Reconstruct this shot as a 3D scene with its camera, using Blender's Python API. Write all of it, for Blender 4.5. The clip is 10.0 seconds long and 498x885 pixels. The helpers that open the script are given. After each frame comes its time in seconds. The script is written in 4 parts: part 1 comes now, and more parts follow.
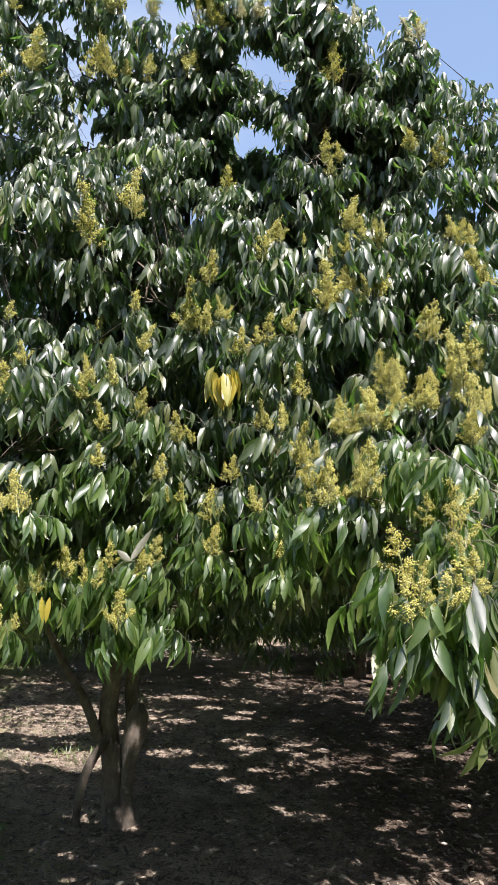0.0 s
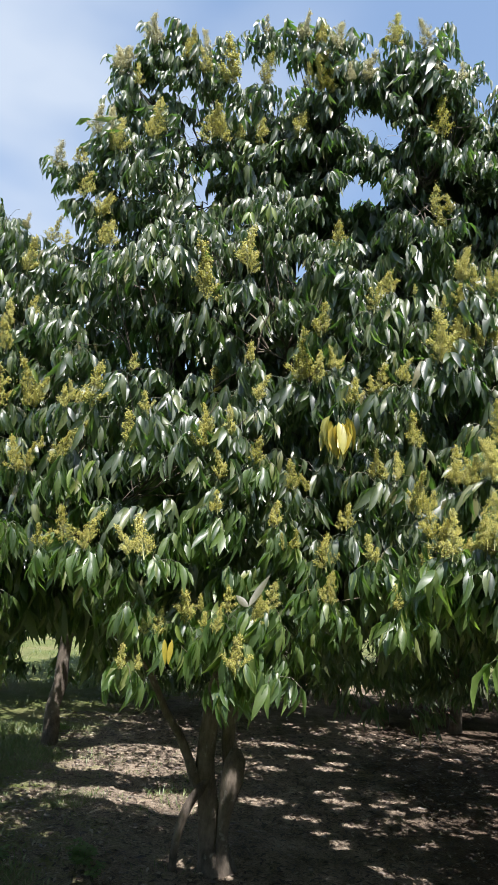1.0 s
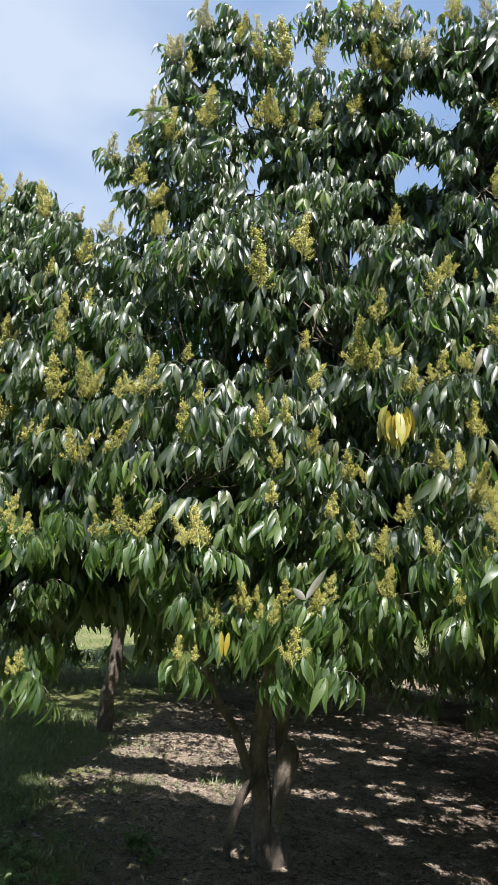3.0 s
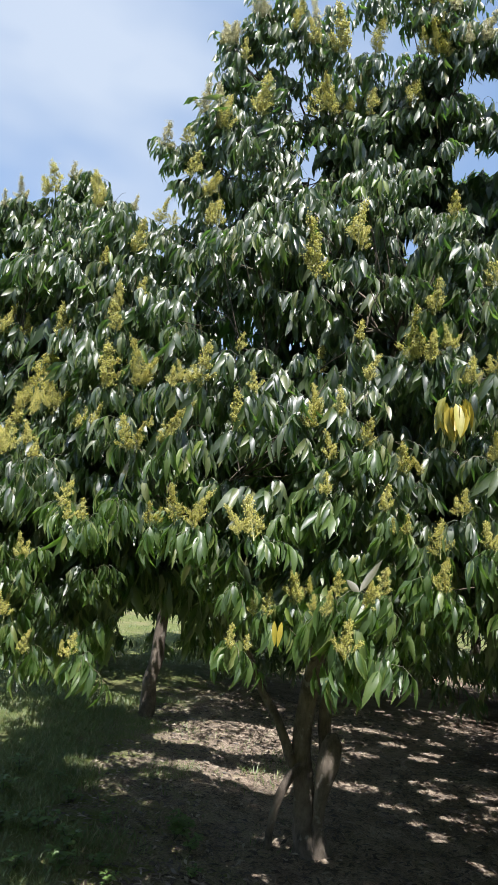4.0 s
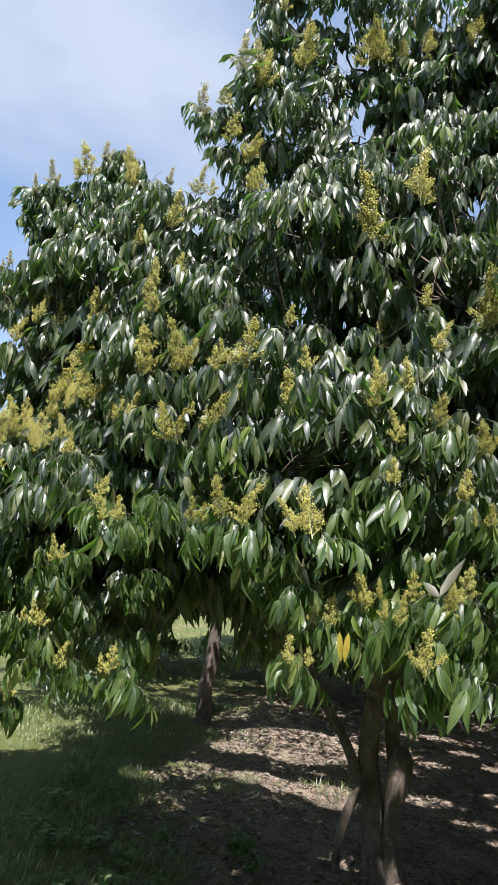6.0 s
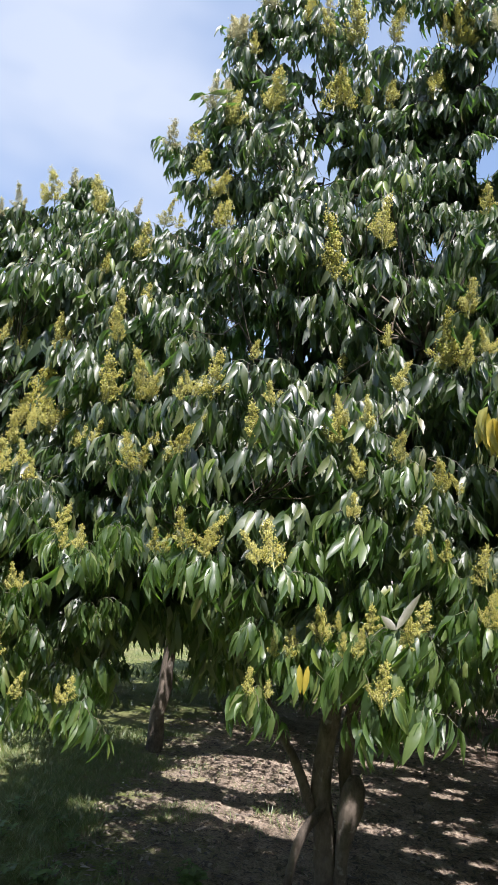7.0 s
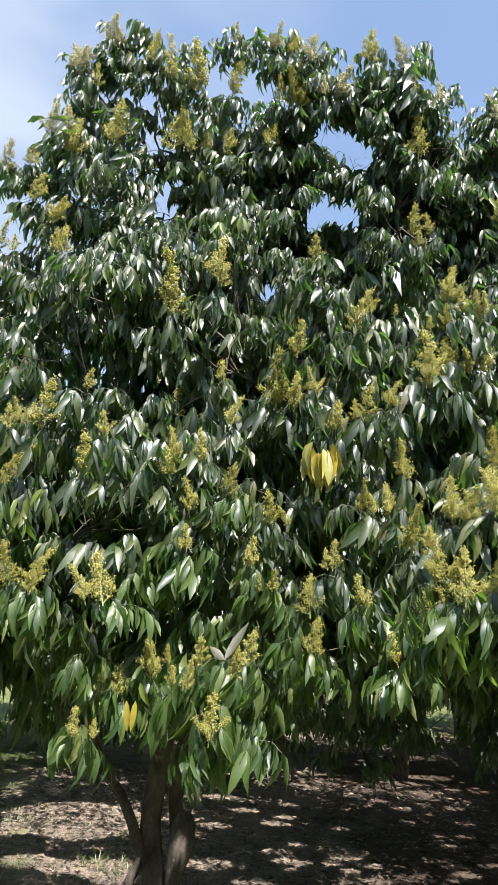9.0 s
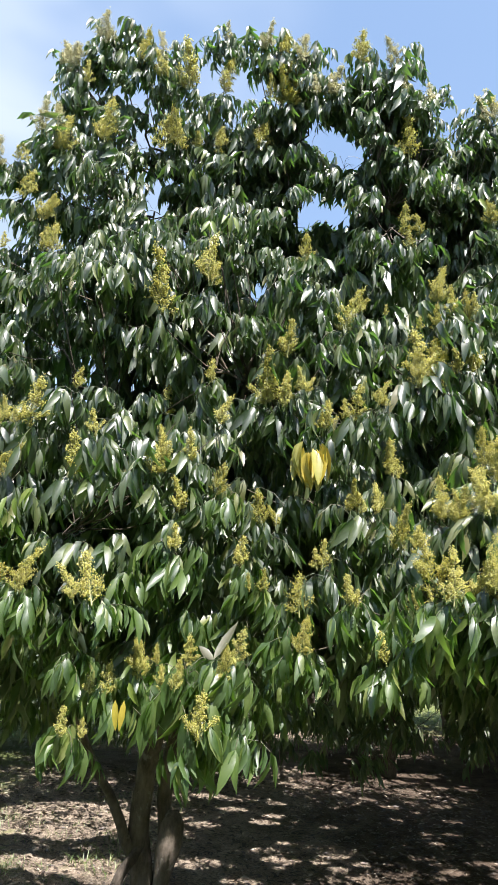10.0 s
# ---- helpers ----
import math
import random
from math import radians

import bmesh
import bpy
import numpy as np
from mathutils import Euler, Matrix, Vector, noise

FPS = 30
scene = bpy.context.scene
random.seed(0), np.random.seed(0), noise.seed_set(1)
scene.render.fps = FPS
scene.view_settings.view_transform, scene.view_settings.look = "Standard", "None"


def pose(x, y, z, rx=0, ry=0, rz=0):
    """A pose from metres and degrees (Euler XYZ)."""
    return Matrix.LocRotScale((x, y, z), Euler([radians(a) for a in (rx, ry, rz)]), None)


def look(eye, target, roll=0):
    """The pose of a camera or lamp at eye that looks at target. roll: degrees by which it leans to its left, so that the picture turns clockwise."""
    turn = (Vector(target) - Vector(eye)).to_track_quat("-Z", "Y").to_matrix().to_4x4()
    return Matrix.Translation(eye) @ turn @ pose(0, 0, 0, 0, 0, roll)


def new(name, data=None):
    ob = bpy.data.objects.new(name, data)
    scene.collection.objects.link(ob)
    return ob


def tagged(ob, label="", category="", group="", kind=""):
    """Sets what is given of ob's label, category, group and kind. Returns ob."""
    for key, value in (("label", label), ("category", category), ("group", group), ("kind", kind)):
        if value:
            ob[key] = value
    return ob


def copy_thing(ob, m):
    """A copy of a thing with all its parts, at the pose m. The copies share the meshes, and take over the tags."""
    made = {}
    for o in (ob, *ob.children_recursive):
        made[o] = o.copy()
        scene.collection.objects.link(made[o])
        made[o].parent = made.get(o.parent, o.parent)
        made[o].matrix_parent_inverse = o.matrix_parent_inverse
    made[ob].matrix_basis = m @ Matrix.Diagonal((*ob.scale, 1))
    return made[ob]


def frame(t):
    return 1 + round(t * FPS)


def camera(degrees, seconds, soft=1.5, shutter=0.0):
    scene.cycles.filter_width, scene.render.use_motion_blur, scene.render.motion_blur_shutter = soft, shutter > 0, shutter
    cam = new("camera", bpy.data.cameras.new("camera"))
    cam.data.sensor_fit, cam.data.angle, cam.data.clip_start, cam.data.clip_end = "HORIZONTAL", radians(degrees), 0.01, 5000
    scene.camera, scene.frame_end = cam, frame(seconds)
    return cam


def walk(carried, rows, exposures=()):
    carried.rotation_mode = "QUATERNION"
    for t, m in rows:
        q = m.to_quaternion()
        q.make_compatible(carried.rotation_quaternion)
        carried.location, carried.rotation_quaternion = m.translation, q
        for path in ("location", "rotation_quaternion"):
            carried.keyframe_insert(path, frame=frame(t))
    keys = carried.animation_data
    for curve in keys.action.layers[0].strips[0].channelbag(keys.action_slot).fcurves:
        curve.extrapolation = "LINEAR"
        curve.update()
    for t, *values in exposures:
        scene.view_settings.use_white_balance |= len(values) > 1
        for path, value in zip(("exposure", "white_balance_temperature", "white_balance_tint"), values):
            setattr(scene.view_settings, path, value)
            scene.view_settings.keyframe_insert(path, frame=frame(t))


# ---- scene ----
cam = camera(39.5, 10.0, soft=1.05)
PATH = [
    (0, (-0.037, 0.146, 1.618), (-0.078, 2.126, 1.9), 1.8),
    (0.5, (-0.096, 0.106, 1.626), (-0.211, 2.064, 2.017), 2.1),
    (1, (-0.139, 0.094, 1.629), (-0.42, 2.036, 2.016), 3.6),
    (1.5, (-0.145, 0.101, 1.632), (-0.506, 2.037, 1.98), 3.6),
    (2, (-0.158, 0.108, 1.635), (-0.529, 2.041, 1.987), 4.0),
    (3.3, (-0.174, 0.121, 1.627), (-0.625, 2.038, 1.977), 4.5),
    (3.5, (-0.185, 0.121, 1.625), (-0.664, 2.032, 1.964), 4.9),
    (4, (-0.211, 0.121, 1.622), (-0.74, 2.023, 1.943), 5.6),
    (4.5, (-0.231, 0.129, 1.599), (-0.81, 2.028, 1.842), 5.1),
    (5, (-0.259, 0.244, 1.6), (-1.023, 2.065, 1.918), 5.0),
    (5.5, (-0.264, 0.377, 1.621), (-1.072, 2.188, 1.882), 4.4),
    (6, (-0.291, 0.385, 1.623), (-0.959, 2.245, 1.932), 4.5),
    (6.2, (-0.328, 0.381, 1.625), (-0.939, 2.26, 1.932), 5.0),
    (7.3, (-0.295, 0.333, 1.65), (-0.8, 2.225, 2.058), 4.9),
    (7.5, (-0.293, 0.333, 1.65), (-0.743, 2.235, 2.073), 4.7),
    (8, (-0.285, 0.326, 1.647), (-0.577, 2.238, 2.155), 3.2),
    (8.5, (-0.285, 0.327, 1.647), (-0.473, 2.252, 2.155), 3.3),
    (9, (-0.284, 0.33, 1.649), (-0.383, 2.264, 2.147), 3.2),
    (9.5, (-0.284, 0.329, 1.649), (-0.314, 2.266, 2.147), 3.0),
    (10, (-0.284, 0.331, 1.65), (-0.354, 2.267, 2.147), 3.2),
]
walk(cam, [(t, look(eye, target, roll)) for t, eye, target, roll in PATH],
     exposures=[(0, 1.25, 6450, 20), (0.5, 1.28, 6420, 17), (1, 1.09, 6400, 15), (2, 1.12, 6350, 16), (4, 1.08, 6350, 15), (4.5, 1.17, 6350, 16), (5, 1.24, 6400, 15), (6, 1.04, 6350, 18), (7.5, 1.22, 6380, 20), (8, 1.16, 6420, 18), (9, 1.22, 6400, 17), (9.5, 1.33, 6400, 18), (10, 1.4, 6450, 15)])

# ---- sky, sun, exposure ----
SUN_FROM = Vector((0.2, -0.5, 1.0)).normalized()
SUN_UP = math.asin(SUN_FROM.z)
SUN_TURN = math.atan2(SUN_FROM.x, SUN_FROM.y)
world = bpy.data.worlds.new("world")
scene.world = world
world.use_nodes = True
wn, wl = world.node_tree.nodes, world.node_tree.links
sky = wn.new("ShaderNodeTexSky")
sky.sky_type, sky.sun_disc = "NISHITA", False
sky.sun_elevation, sky.sun_rotation = SUN_UP, SUN_TURN
sky.air_density, sky.dust_density, sky.ozone_density = 1.0, 1.3, 1.1
wcoord = wn.new("ShaderNodeTexCoord")
wmap = wn.new("ShaderNodeMapping")
wmap.inputs["Scale"].default_value = (1.6, 1.6, 3.4)
wmap.inputs["Location"].default_value = (0.55, 0.3, 0.1)
wnoise = wn.new("ShaderNodeTexNoise")
wnoise.inputs["Scale"].default_value = 1.35
wnoise.inputs["Detail"].default_value = 3.5
wnoise.inputs["Roughness"].default_value = 0.5
wramp = wn.new("ShaderNodeValToRGB")
wramp.color_ramp.elements[0].position, wramp.color_ramp.elements[1].position = 0.4, 0.6
wmix = wn.new("ShaderNodeMix")
wmix.data_type = "RGBA"
wmix.inputs["B"].default_value = (2.95, 3.5, 4.1, 1)
wl.new(wcoord.outputs["Generated"], wmap.inputs["Vector"])
wl.new(wmap.outputs["Vector"], wnoise.inputs["Vector"])
wl.new(wnoise.outputs["Fac"], wramp.inputs["Fac"])
wturn = wn.new("ShaderNodeVectorMath")
wturn.operation = "DOT_PRODUCT"
wturn.inputs[1].default_value = Vector((-0.42, 0.66, 0.62)).normalized()
wspan = wn.new("ShaderNodeMapRange")
wspan.inputs["From Min"].default_value, wspan.inputs["From Max"].default_value = 0.88, 1.0
wspan.inputs["To Min"].default_value, wspan.inputs["To Max"].default_value = 0.03, 1.0
wamount = wn.new("ShaderNodeMath")
wamount.operation = "MULTIPLY"
wl.new(wcoord.outputs["Generated"], wturn.inputs[0])
wl.new(wturn.outputs["Value"], wspan.inputs["Value"])
wl.new(wspan.outputs["Result"], wamount.inputs[0])
wl.new(wramp.outputs["Color"], wamount.inputs[1])
wl.new(wamount.outputs["Value"], wmix.inputs["Factor"])
wveil = wn.new("ShaderNodeMix")
wveil.data_type = "RGBA"
wveil.inputs["Factor"].default_value = 0.3
wveil.inputs["B"].default_value = (2.1, 3.3, 4.6, 1)
wl.new(sky.outputs["Color"], wveil.inputs["A"])
wl.new(wveil.outputs["Result"], wmix.inputs["A"])
wl.new(wmix.outputs["Result"], wn["Background"].inputs["Color"])
wn["Background"].inputs["Strength"].default_value = 0.104
sun = new("sun", bpy.data.lights.new("sun", "SUN"))
sun.data.energy, sun.data.angle, sun.data.color = 5.0, radians(0.53), (1.0, 0.965, 0.93)
sun.matrix_world = look(SUN_FROM * 30, (0, 0, 0))


# ---- materials ----
def nodes_of(name):
    m = bpy.data.materials.new(name)
    m.use_nodes = True
    return m, m.node_tree.nodes, m.node_tree.links, m.node_tree.nodes["Principled BSDF"]


def noise_at(n, l, scale, detail=4.0, rough=0.6, vector=None):
    t = n.new("ShaderNodeTexNoise")
    t.inputs["Scale"].default_value, t.inputs["Detail"].default_value, t.inputs["Roughness"].default_value = scale, detail, rough
    if vector is not None:
        l.new(vector, t.inputs["Vector"])
    return t.outputs["Fac"]


def ramp_of(n, l, source, stops):
    r = n.new("ShaderNodeValToRGB")
    while len(r.color_ramp.elements) < len(stops):
        r.color_ramp.elements.new(0.5)
    for e, (p, c) in zip(r.color_ramp.elements, stops):
        e.position, e.color = p, (*c, 1)
    l.new(source, r.inputs["Fac"])
    return r.outputs["Color"]


def mix_of(n, l, factor, a, b, how="MIX"):
    m = n.new("ShaderNodeMix")
    m.data_type, m.blend_type = "RGBA", how
    for socket, v in ((m.inputs["Factor"], factor), (m.inputs["A"], a), (m.inputs["B"], b)):
        if isinstance(v, (int, float)):
            socket.default_value = v
        elif isinstance(v, tuple):
            socket.default_value = (*v, 1)
        else:
            l.new(v, socket)
    return m.outputs["Result"]


def math_of(n, l, op, a, b=0.0):
    m = n.new("ShaderNodeMath")
    m.operation = op
    for socket, v in zip(m.inputs, (a, b)):
        if isinstance(v, (int, float)):
            socket.default_value = v
        else:
            l.new(v, socket)
    return m.outputs["Value"]


def bump_of(n, l, bsdf, height, strength, distance):
    b = n.new("ShaderNodeBump")
    b.inputs["Strength"].default_value, b.inputs["Distance"].default_value = strength, distance
    l.new(height, b.inputs["Height"])
    l.new(b.outputs["Normal"], bsdf.inputs["Normal"])


def leaf_material(name, stops, rough, glow, glow_colour, wax=0.0):
    """A glossy leaf that lets some light through; tone varies from leaf to leaf and from shoot to shoot."""
    m, n, l, bsdf = nodes_of(name)
    geo, info, coord = n.new("ShaderNodeNewGeometry"), n.new("ShaderNodeObjectInfo"), n.new("ShaderNodeTexCoord")
    pick = math_of(n, l, "FRACT", math_of(n, l, "ADD", geo.outputs["Random Per Island"], info.outputs["Random"]))
    tone = ramp_of(n, l, pick, stops)
    grain = noise_at(n, l, 60.0, 3.0, 0.6, coord.outputs["Object"])
    tone = mix_of(n, l, 0.35, tone, ramp_of(n, l, grain, [(0.3, (0.35, 0.4, 0.35)), (0.7, (1.0, 1.0, 0.9))]), "MULTIPLY")
    l.new(tone, bsdf.inputs["Base Color"])
    r = math_of(n, l, "ADD", math_of(n, l, "MULTIPLY", grain, 0.3), rough - 0.15)
    l.new(r, bsdf.inputs["Roughness"])
    bsdf.inputs["Specular IOR Level"].default_value = 1.0
    bsdf.inputs["IOR"].default_value = 1.53
    bsdf.inputs["Coat Weight"].default_value = wax
    bsdf.inputs["Coat Roughness"].default_value = 0.5
    bump_of(n, l, bsdf, grain, 0.25, 0.003)
    thin = n.new("ShaderNodeBsdfTranslucent")
    l.new(mix_of(n, l, 0.5, tone, glow_colour), thin.inputs["Color"])
    both = n.new("ShaderNodeMixShader")
    both.inputs["Fac"].default_value = glow
    l.new(bsdf.outputs["BSDF"], both.inputs[1])
    l.new(thin.outputs["BSDF"], both.inputs[2])
    l.new(both.outputs["Shader"], n["Material Output"].inputs["Surface"])
    return m


LEAF = leaf_material("lychee_leaf", [(0.0, (0.04, 0.064, 0.038)), (0.35, (0.068, 0.103, 0.05)), (0.7, (0.115, 0.155, 0.062)), (0.95, (0.18, 0.21, 0.065)), (1.0, (0.24, 0.215, 0.09))], 0.47, 0.42, (0.2, 0.5, 0.035), 0.9)
GREEN_LEAF = leaf_material("green_leaf", [(0.0, (0.046, 0.092, 0.03)), (0.4, (0.085, 0.15, 0.038)), (0.8, (0.14, 0.21, 0.05)), (1.0, (0.23, 0.255, 0.07))], 0.47, 0.44, (0.26, 0.56, 0.03), 0.6)
YOUNG = leaf_material("young_leaf", [(0.0, (0.3, 0.32, 0.05)), (0.3, (0.46, 0.36, 0.04)), (0.7, (0.52, 0.43, 0.08)), (1.0, (0.38, 0.4, 0.1))], 0.4, 0.3, (0.6, 0.5, 0.08))
BUD = leaf_material("flower_bud", [(0.0, (0.55, 0.56, 0.11)), (0.5, (0.76, 0.7, 0.16)), (1.0, (0.86, 0.82, 0.38))], 0.6, 0.42, (0.72, 0.66, 0.11))
FADED = leaf_material("faded_bud", [(0.0, (0.66, 0.64, 0.34)), (0.5, (0.78, 0.74, 0.46)), (1.0, (0.86, 0.82, 0.6))], 0.6, 0.5, (0.74, 0.7, 0.4))
GRASS = leaf_material("grass_blade", [(0.0, (0.085, 0.15, 0.032)), (0.5, (0.14, 0.205, 0.052)), (0.8, (0.22, 0.26, 0.08)), (1.0, (0.42, 0.37, 0.2))], 0.5, 0.3, (0.2, 0.33, 0.05))
DRY = leaf_material("dry_leaf", [(0.0, (0.045, 0.03, 0.02)), (0.5, (0.085, 0.06, 0.04)), (0.75, (0.2, 0.155, 0.11)), (1.0, (0.5, 0.42, 0.32))], 0.55, 0.1, (0.3, 0.2, 0.1))


def bark_material(name, dark, light):
    m, n, l, bsdf = nodes_of(name)
    coord = n.new("ShaderNodeTexCoord")
    stretch = n.new("ShaderNodeMapping")
    stretch.inputs["Scale"].default_value = (1, 1, 0.35)
    l.new(coord.outputs["Object"], stretch.inputs["Vector"])
    fine = noise_at(n, l, 55.0, 6.0, 0.7, stretch.outputs["Vector"])
    broad = noise_at(n, l, 7.0, 4.0, 0.6, coord.outputs["Object"])
    tone = mix_of(n, l, 0.55, ramp_of(n, l, fine, [(0.3, dark), (0.7, light)]), ramp_of(n, l, broad, [(0.35, dark), (0.65, light)]))
    lichen = ramp_of(n, l, noise_at(n, l, 16.0, 3.0, 0.6, coord.outputs["Object"]), [(0.6, (0, 0, 0)), (0.68, (1, 1, 1))])
    tone = mix_of(n, l, math_of(n, l, "MULTIPLY", lichen, 0.4), tone, (0.34, 0.33, 0.27))
    l.new(tone, bsdf.inputs["Base Color"])
    bsdf.inputs["Roughness"].default_value = 0.85
    bump_of(n, l, bsdf, math_of(n, l, "ADD", fine, broad), 0.7, 0.012)
    return m


BARK = bark_material("bark", (0.024, 0.019, 0.014), (0.22, 0.182, 0.138))
TWIG = bark_material("twig_bark", (0.06, 0.048, 0.034), (0.15, 0.122, 0.085))
STALK = leaf_material("green_stalk", [(0.0, (0.05, 0.075, 0.022)), (1.0, (0.11, 0.1, 0.04))], 0.55, 0.05, (0.2, 0.2, 0.05))

FLOWER_STALK = leaf_material("flower_stalk", [(0.0, (0.3, 0.33, 0.1)), (1.0, (0.42, 0.4, 0.16))], 0.55, 0.15, (0.4, 0.4, 0.1))


def ground_material():
    """Bare orchard soil under the crowns, going over into grass."""
    m, n, l, bsdf = nodes_of("orchard_ground")
    geo = n.new("ShaderNodeNewGeometry")
    at = geo.outputs["Position"]
    part_xyz = n.new("ShaderNodeSeparateXYZ")
    l.new(at, part_xyz.inputs["Vector"])
    wide, mid, fine = noise_at(n, l, 0.9, 4.0, 0.6, at), noise_at(n, l, 5.0, 5.0, 0.65, at), noise_at(n, l, 70.0, 4.0, 0.7, at)
    soil = mix_of(n, l, 0.5, ramp_of(n, l, mid, [(0.32, (0.085, 0.066, 0.05)), (0.62, (0.54, 0.435, 0.32))]), ramp_of(n, l, fine, [(0.36, (0.022, 0.017, 0.013)), (0.62, (0.58, 0.475, 0.355))]))
    # sandy towards the grass; darkened eastwards, standing in for deep shade in the row
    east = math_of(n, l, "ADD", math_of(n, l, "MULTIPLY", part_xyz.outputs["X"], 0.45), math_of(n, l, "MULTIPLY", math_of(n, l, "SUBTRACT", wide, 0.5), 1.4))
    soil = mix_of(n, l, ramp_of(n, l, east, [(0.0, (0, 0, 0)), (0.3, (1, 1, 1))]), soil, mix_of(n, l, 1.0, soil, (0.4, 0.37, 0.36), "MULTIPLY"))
    turf = mix_of(n, l, 0.5, ramp_of(n, l, mid, [(0.3, (0.07, 0.1, 0.028)), (0.7, (0.2, 0.235, 0.075))]), ramp_of(n, l, fine, [(0.3, (0.05, 0.075, 0.02)), (0.7, (0.27, 0.29, 0.105))]))
    turf = mix_of(n, l, ramp_of(n, l, wide, [(0.5, (0, 0, 0)), (0.75, (0.75, 0.75, 0.75))]), turf, (0.3, 0.25, 0.14))
    dx = math_of(n, l, "DIVIDE", math_of(n, l, "SUBTRACT", part_xyz.outputs["X"], 1.6), 4.8)
    dy = math_of(n, l, "DIVIDE", math_of(n, l, "SUBTRACT", part_xyz.outputs["Y"], 7.6), 5.9)
    off = math_of(n, l, "SQRT", math_of(n, l, "ADD", math_of(n, l, "MULTIPLY", dx, dx), math_of(n, l, "MULTIPLY", dy, dy)))
    off = math_of(n, l, "ADD", off, math_of(n, l, "MULTIPLY", math_of(n, l, "SUBTRACT", mid, 0.5), 0.7))
    edge = ramp_of(n, l, off, [(0.82, (0, 0, 0)), (1.05, (1, 1, 1))])
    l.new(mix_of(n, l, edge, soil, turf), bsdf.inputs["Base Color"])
    bsdf.inputs["Roughness"].default_value = 0.95
    bsdf.inputs["Specular IOR Level"].default_value = 0.2
    bump_of(n, l, bsdf, math_of(n, l, "ADD", fine, math_of(n, l, "MULTIPLY", mid, 2.0)), 0.9, 0.04)
    return m


GROUND = ground_material()


# ---- mesh helpers ----
def mesh_of(name, verts, tris, materials, slots=None, smooth=True):
    verts, tris = np.asarray(verts, dtype=np.float32).reshape(-1, 3), np.asarray(tris, dtype=np.int32).reshape(-1, 3)
    me = bpy.data.meshes.new(name)
    me.vertices.add(len(verts))
    me.vertices.foreach_set("co", verts.ravel())
    me.loops.add(tris.size)
    me.loops.foreach_set("vertex_index", tris.ravel())
    me.polygons.add(len(tris))
    me.polygons.foreach_set("loop_start", np.arange(0, tris.size, 3, dtype=np.int32))
    me.polygons.foreach_set("use_smooth", np.full(len(tris), smooth))
    for m in materials:
        me.materials.append(m)
    if slots is not None:
        me.polygons.foreach_set("material_index", np.asarray(slots, dtype=np.int32))
    me.update(calc_edges=True)
    me.validate()
    return me


def part(name, me, parent, label="", at=None):
    ob = new(name, me)
    ob.parent = parent
    if at is not None:
        ob.matrix_basis = at
    return tagged(ob, label)


def unit(v):
    v = np.asarray(v, dtype=float)
    return v / np.maximum(np.linalg.norm(v, axis=-1, keepdims=True), 1e-9)


LEAF_TRIS = np.array([(0, 1, 2), (0, 2, 3), (1, 4, 5), (1, 5, 2), (2, 5, 6), (2, 6, 3), (4, 7, 8), (4, 8, 5), (5, 8, 9), (5, 9, 6), (7, 10, 8), (8, 10, 9)])


FEW_TRIS = np.array([(0, 1, 2), (0, 2, 3), (1, 4, 2), (2, 4, 3)])


LESS_TRIS = np.array([(0, 1, 2), (0, 2, 3), (1, 4, 5), (1, 5, 2), (2, 5, 6), (2, 6, 3), (4, 7, 5), (5, 7, 6)])


def leaf_blades(base, along, face, length, width, droop=0.25, fold=0.22, wave=0.0, simple=False, plain=False):
    """Many leaf blades at once: a pointed, folded, curved blade from each base point."""
    base, along, face = np.asarray(base, float), unit(along), np.asarray(face, float)
    side = unit(np.cross(along, face))
    face = np.cross(side, along)
    L, W = np.asarray(length, float)[:, None], np.asarray(width, float)[:, None]
    if simple:
        mid = base + along * L * 0.48 - face * (droop * L * 0.25)
        edge = side * 0.5 * W + face * fold * W
        out = np.stack([base, mid - side * 0.5 * W + face * fold * W, mid, mid + edge, base + along * L - face * (droop * L)], axis=1)
        tris = (FEW_TRIS[None] + 5 * np.arange(len(base))[:, None, None]).reshape(-1, 3)
        return out.reshape(-1, 3), tris
    rows = ((0.28, 0.9), (0.68, 0.82)) if plain else ((0.2, 0.76), (0.5, 1.0), (0.78, 0.62))
    count = 3 * len(rows) + 2
    out = np.zeros((len(base), count, 3))
    out[:, 0] = base
    k = 1
    for u, w in rows:
        mid = base + along * L * u - face * (droop * L * u * u)
        for s in (-1, 0, 1):
            out[:, k] = mid + side * (s * 0.5 * w * W) + face * (abs(s) * fold * W * w + s * wave * W * math.sin(u * 7))
            k += 1
    out[:, count - 1] = base + along * L - face * (droop * L)
    tris = ((LESS_TRIS if plain else LEAF_TRIS)[None] + count * np.arange(len(base))[:, None, None]).reshape(-1, 3)
    return out.reshape(-1, 3), tris


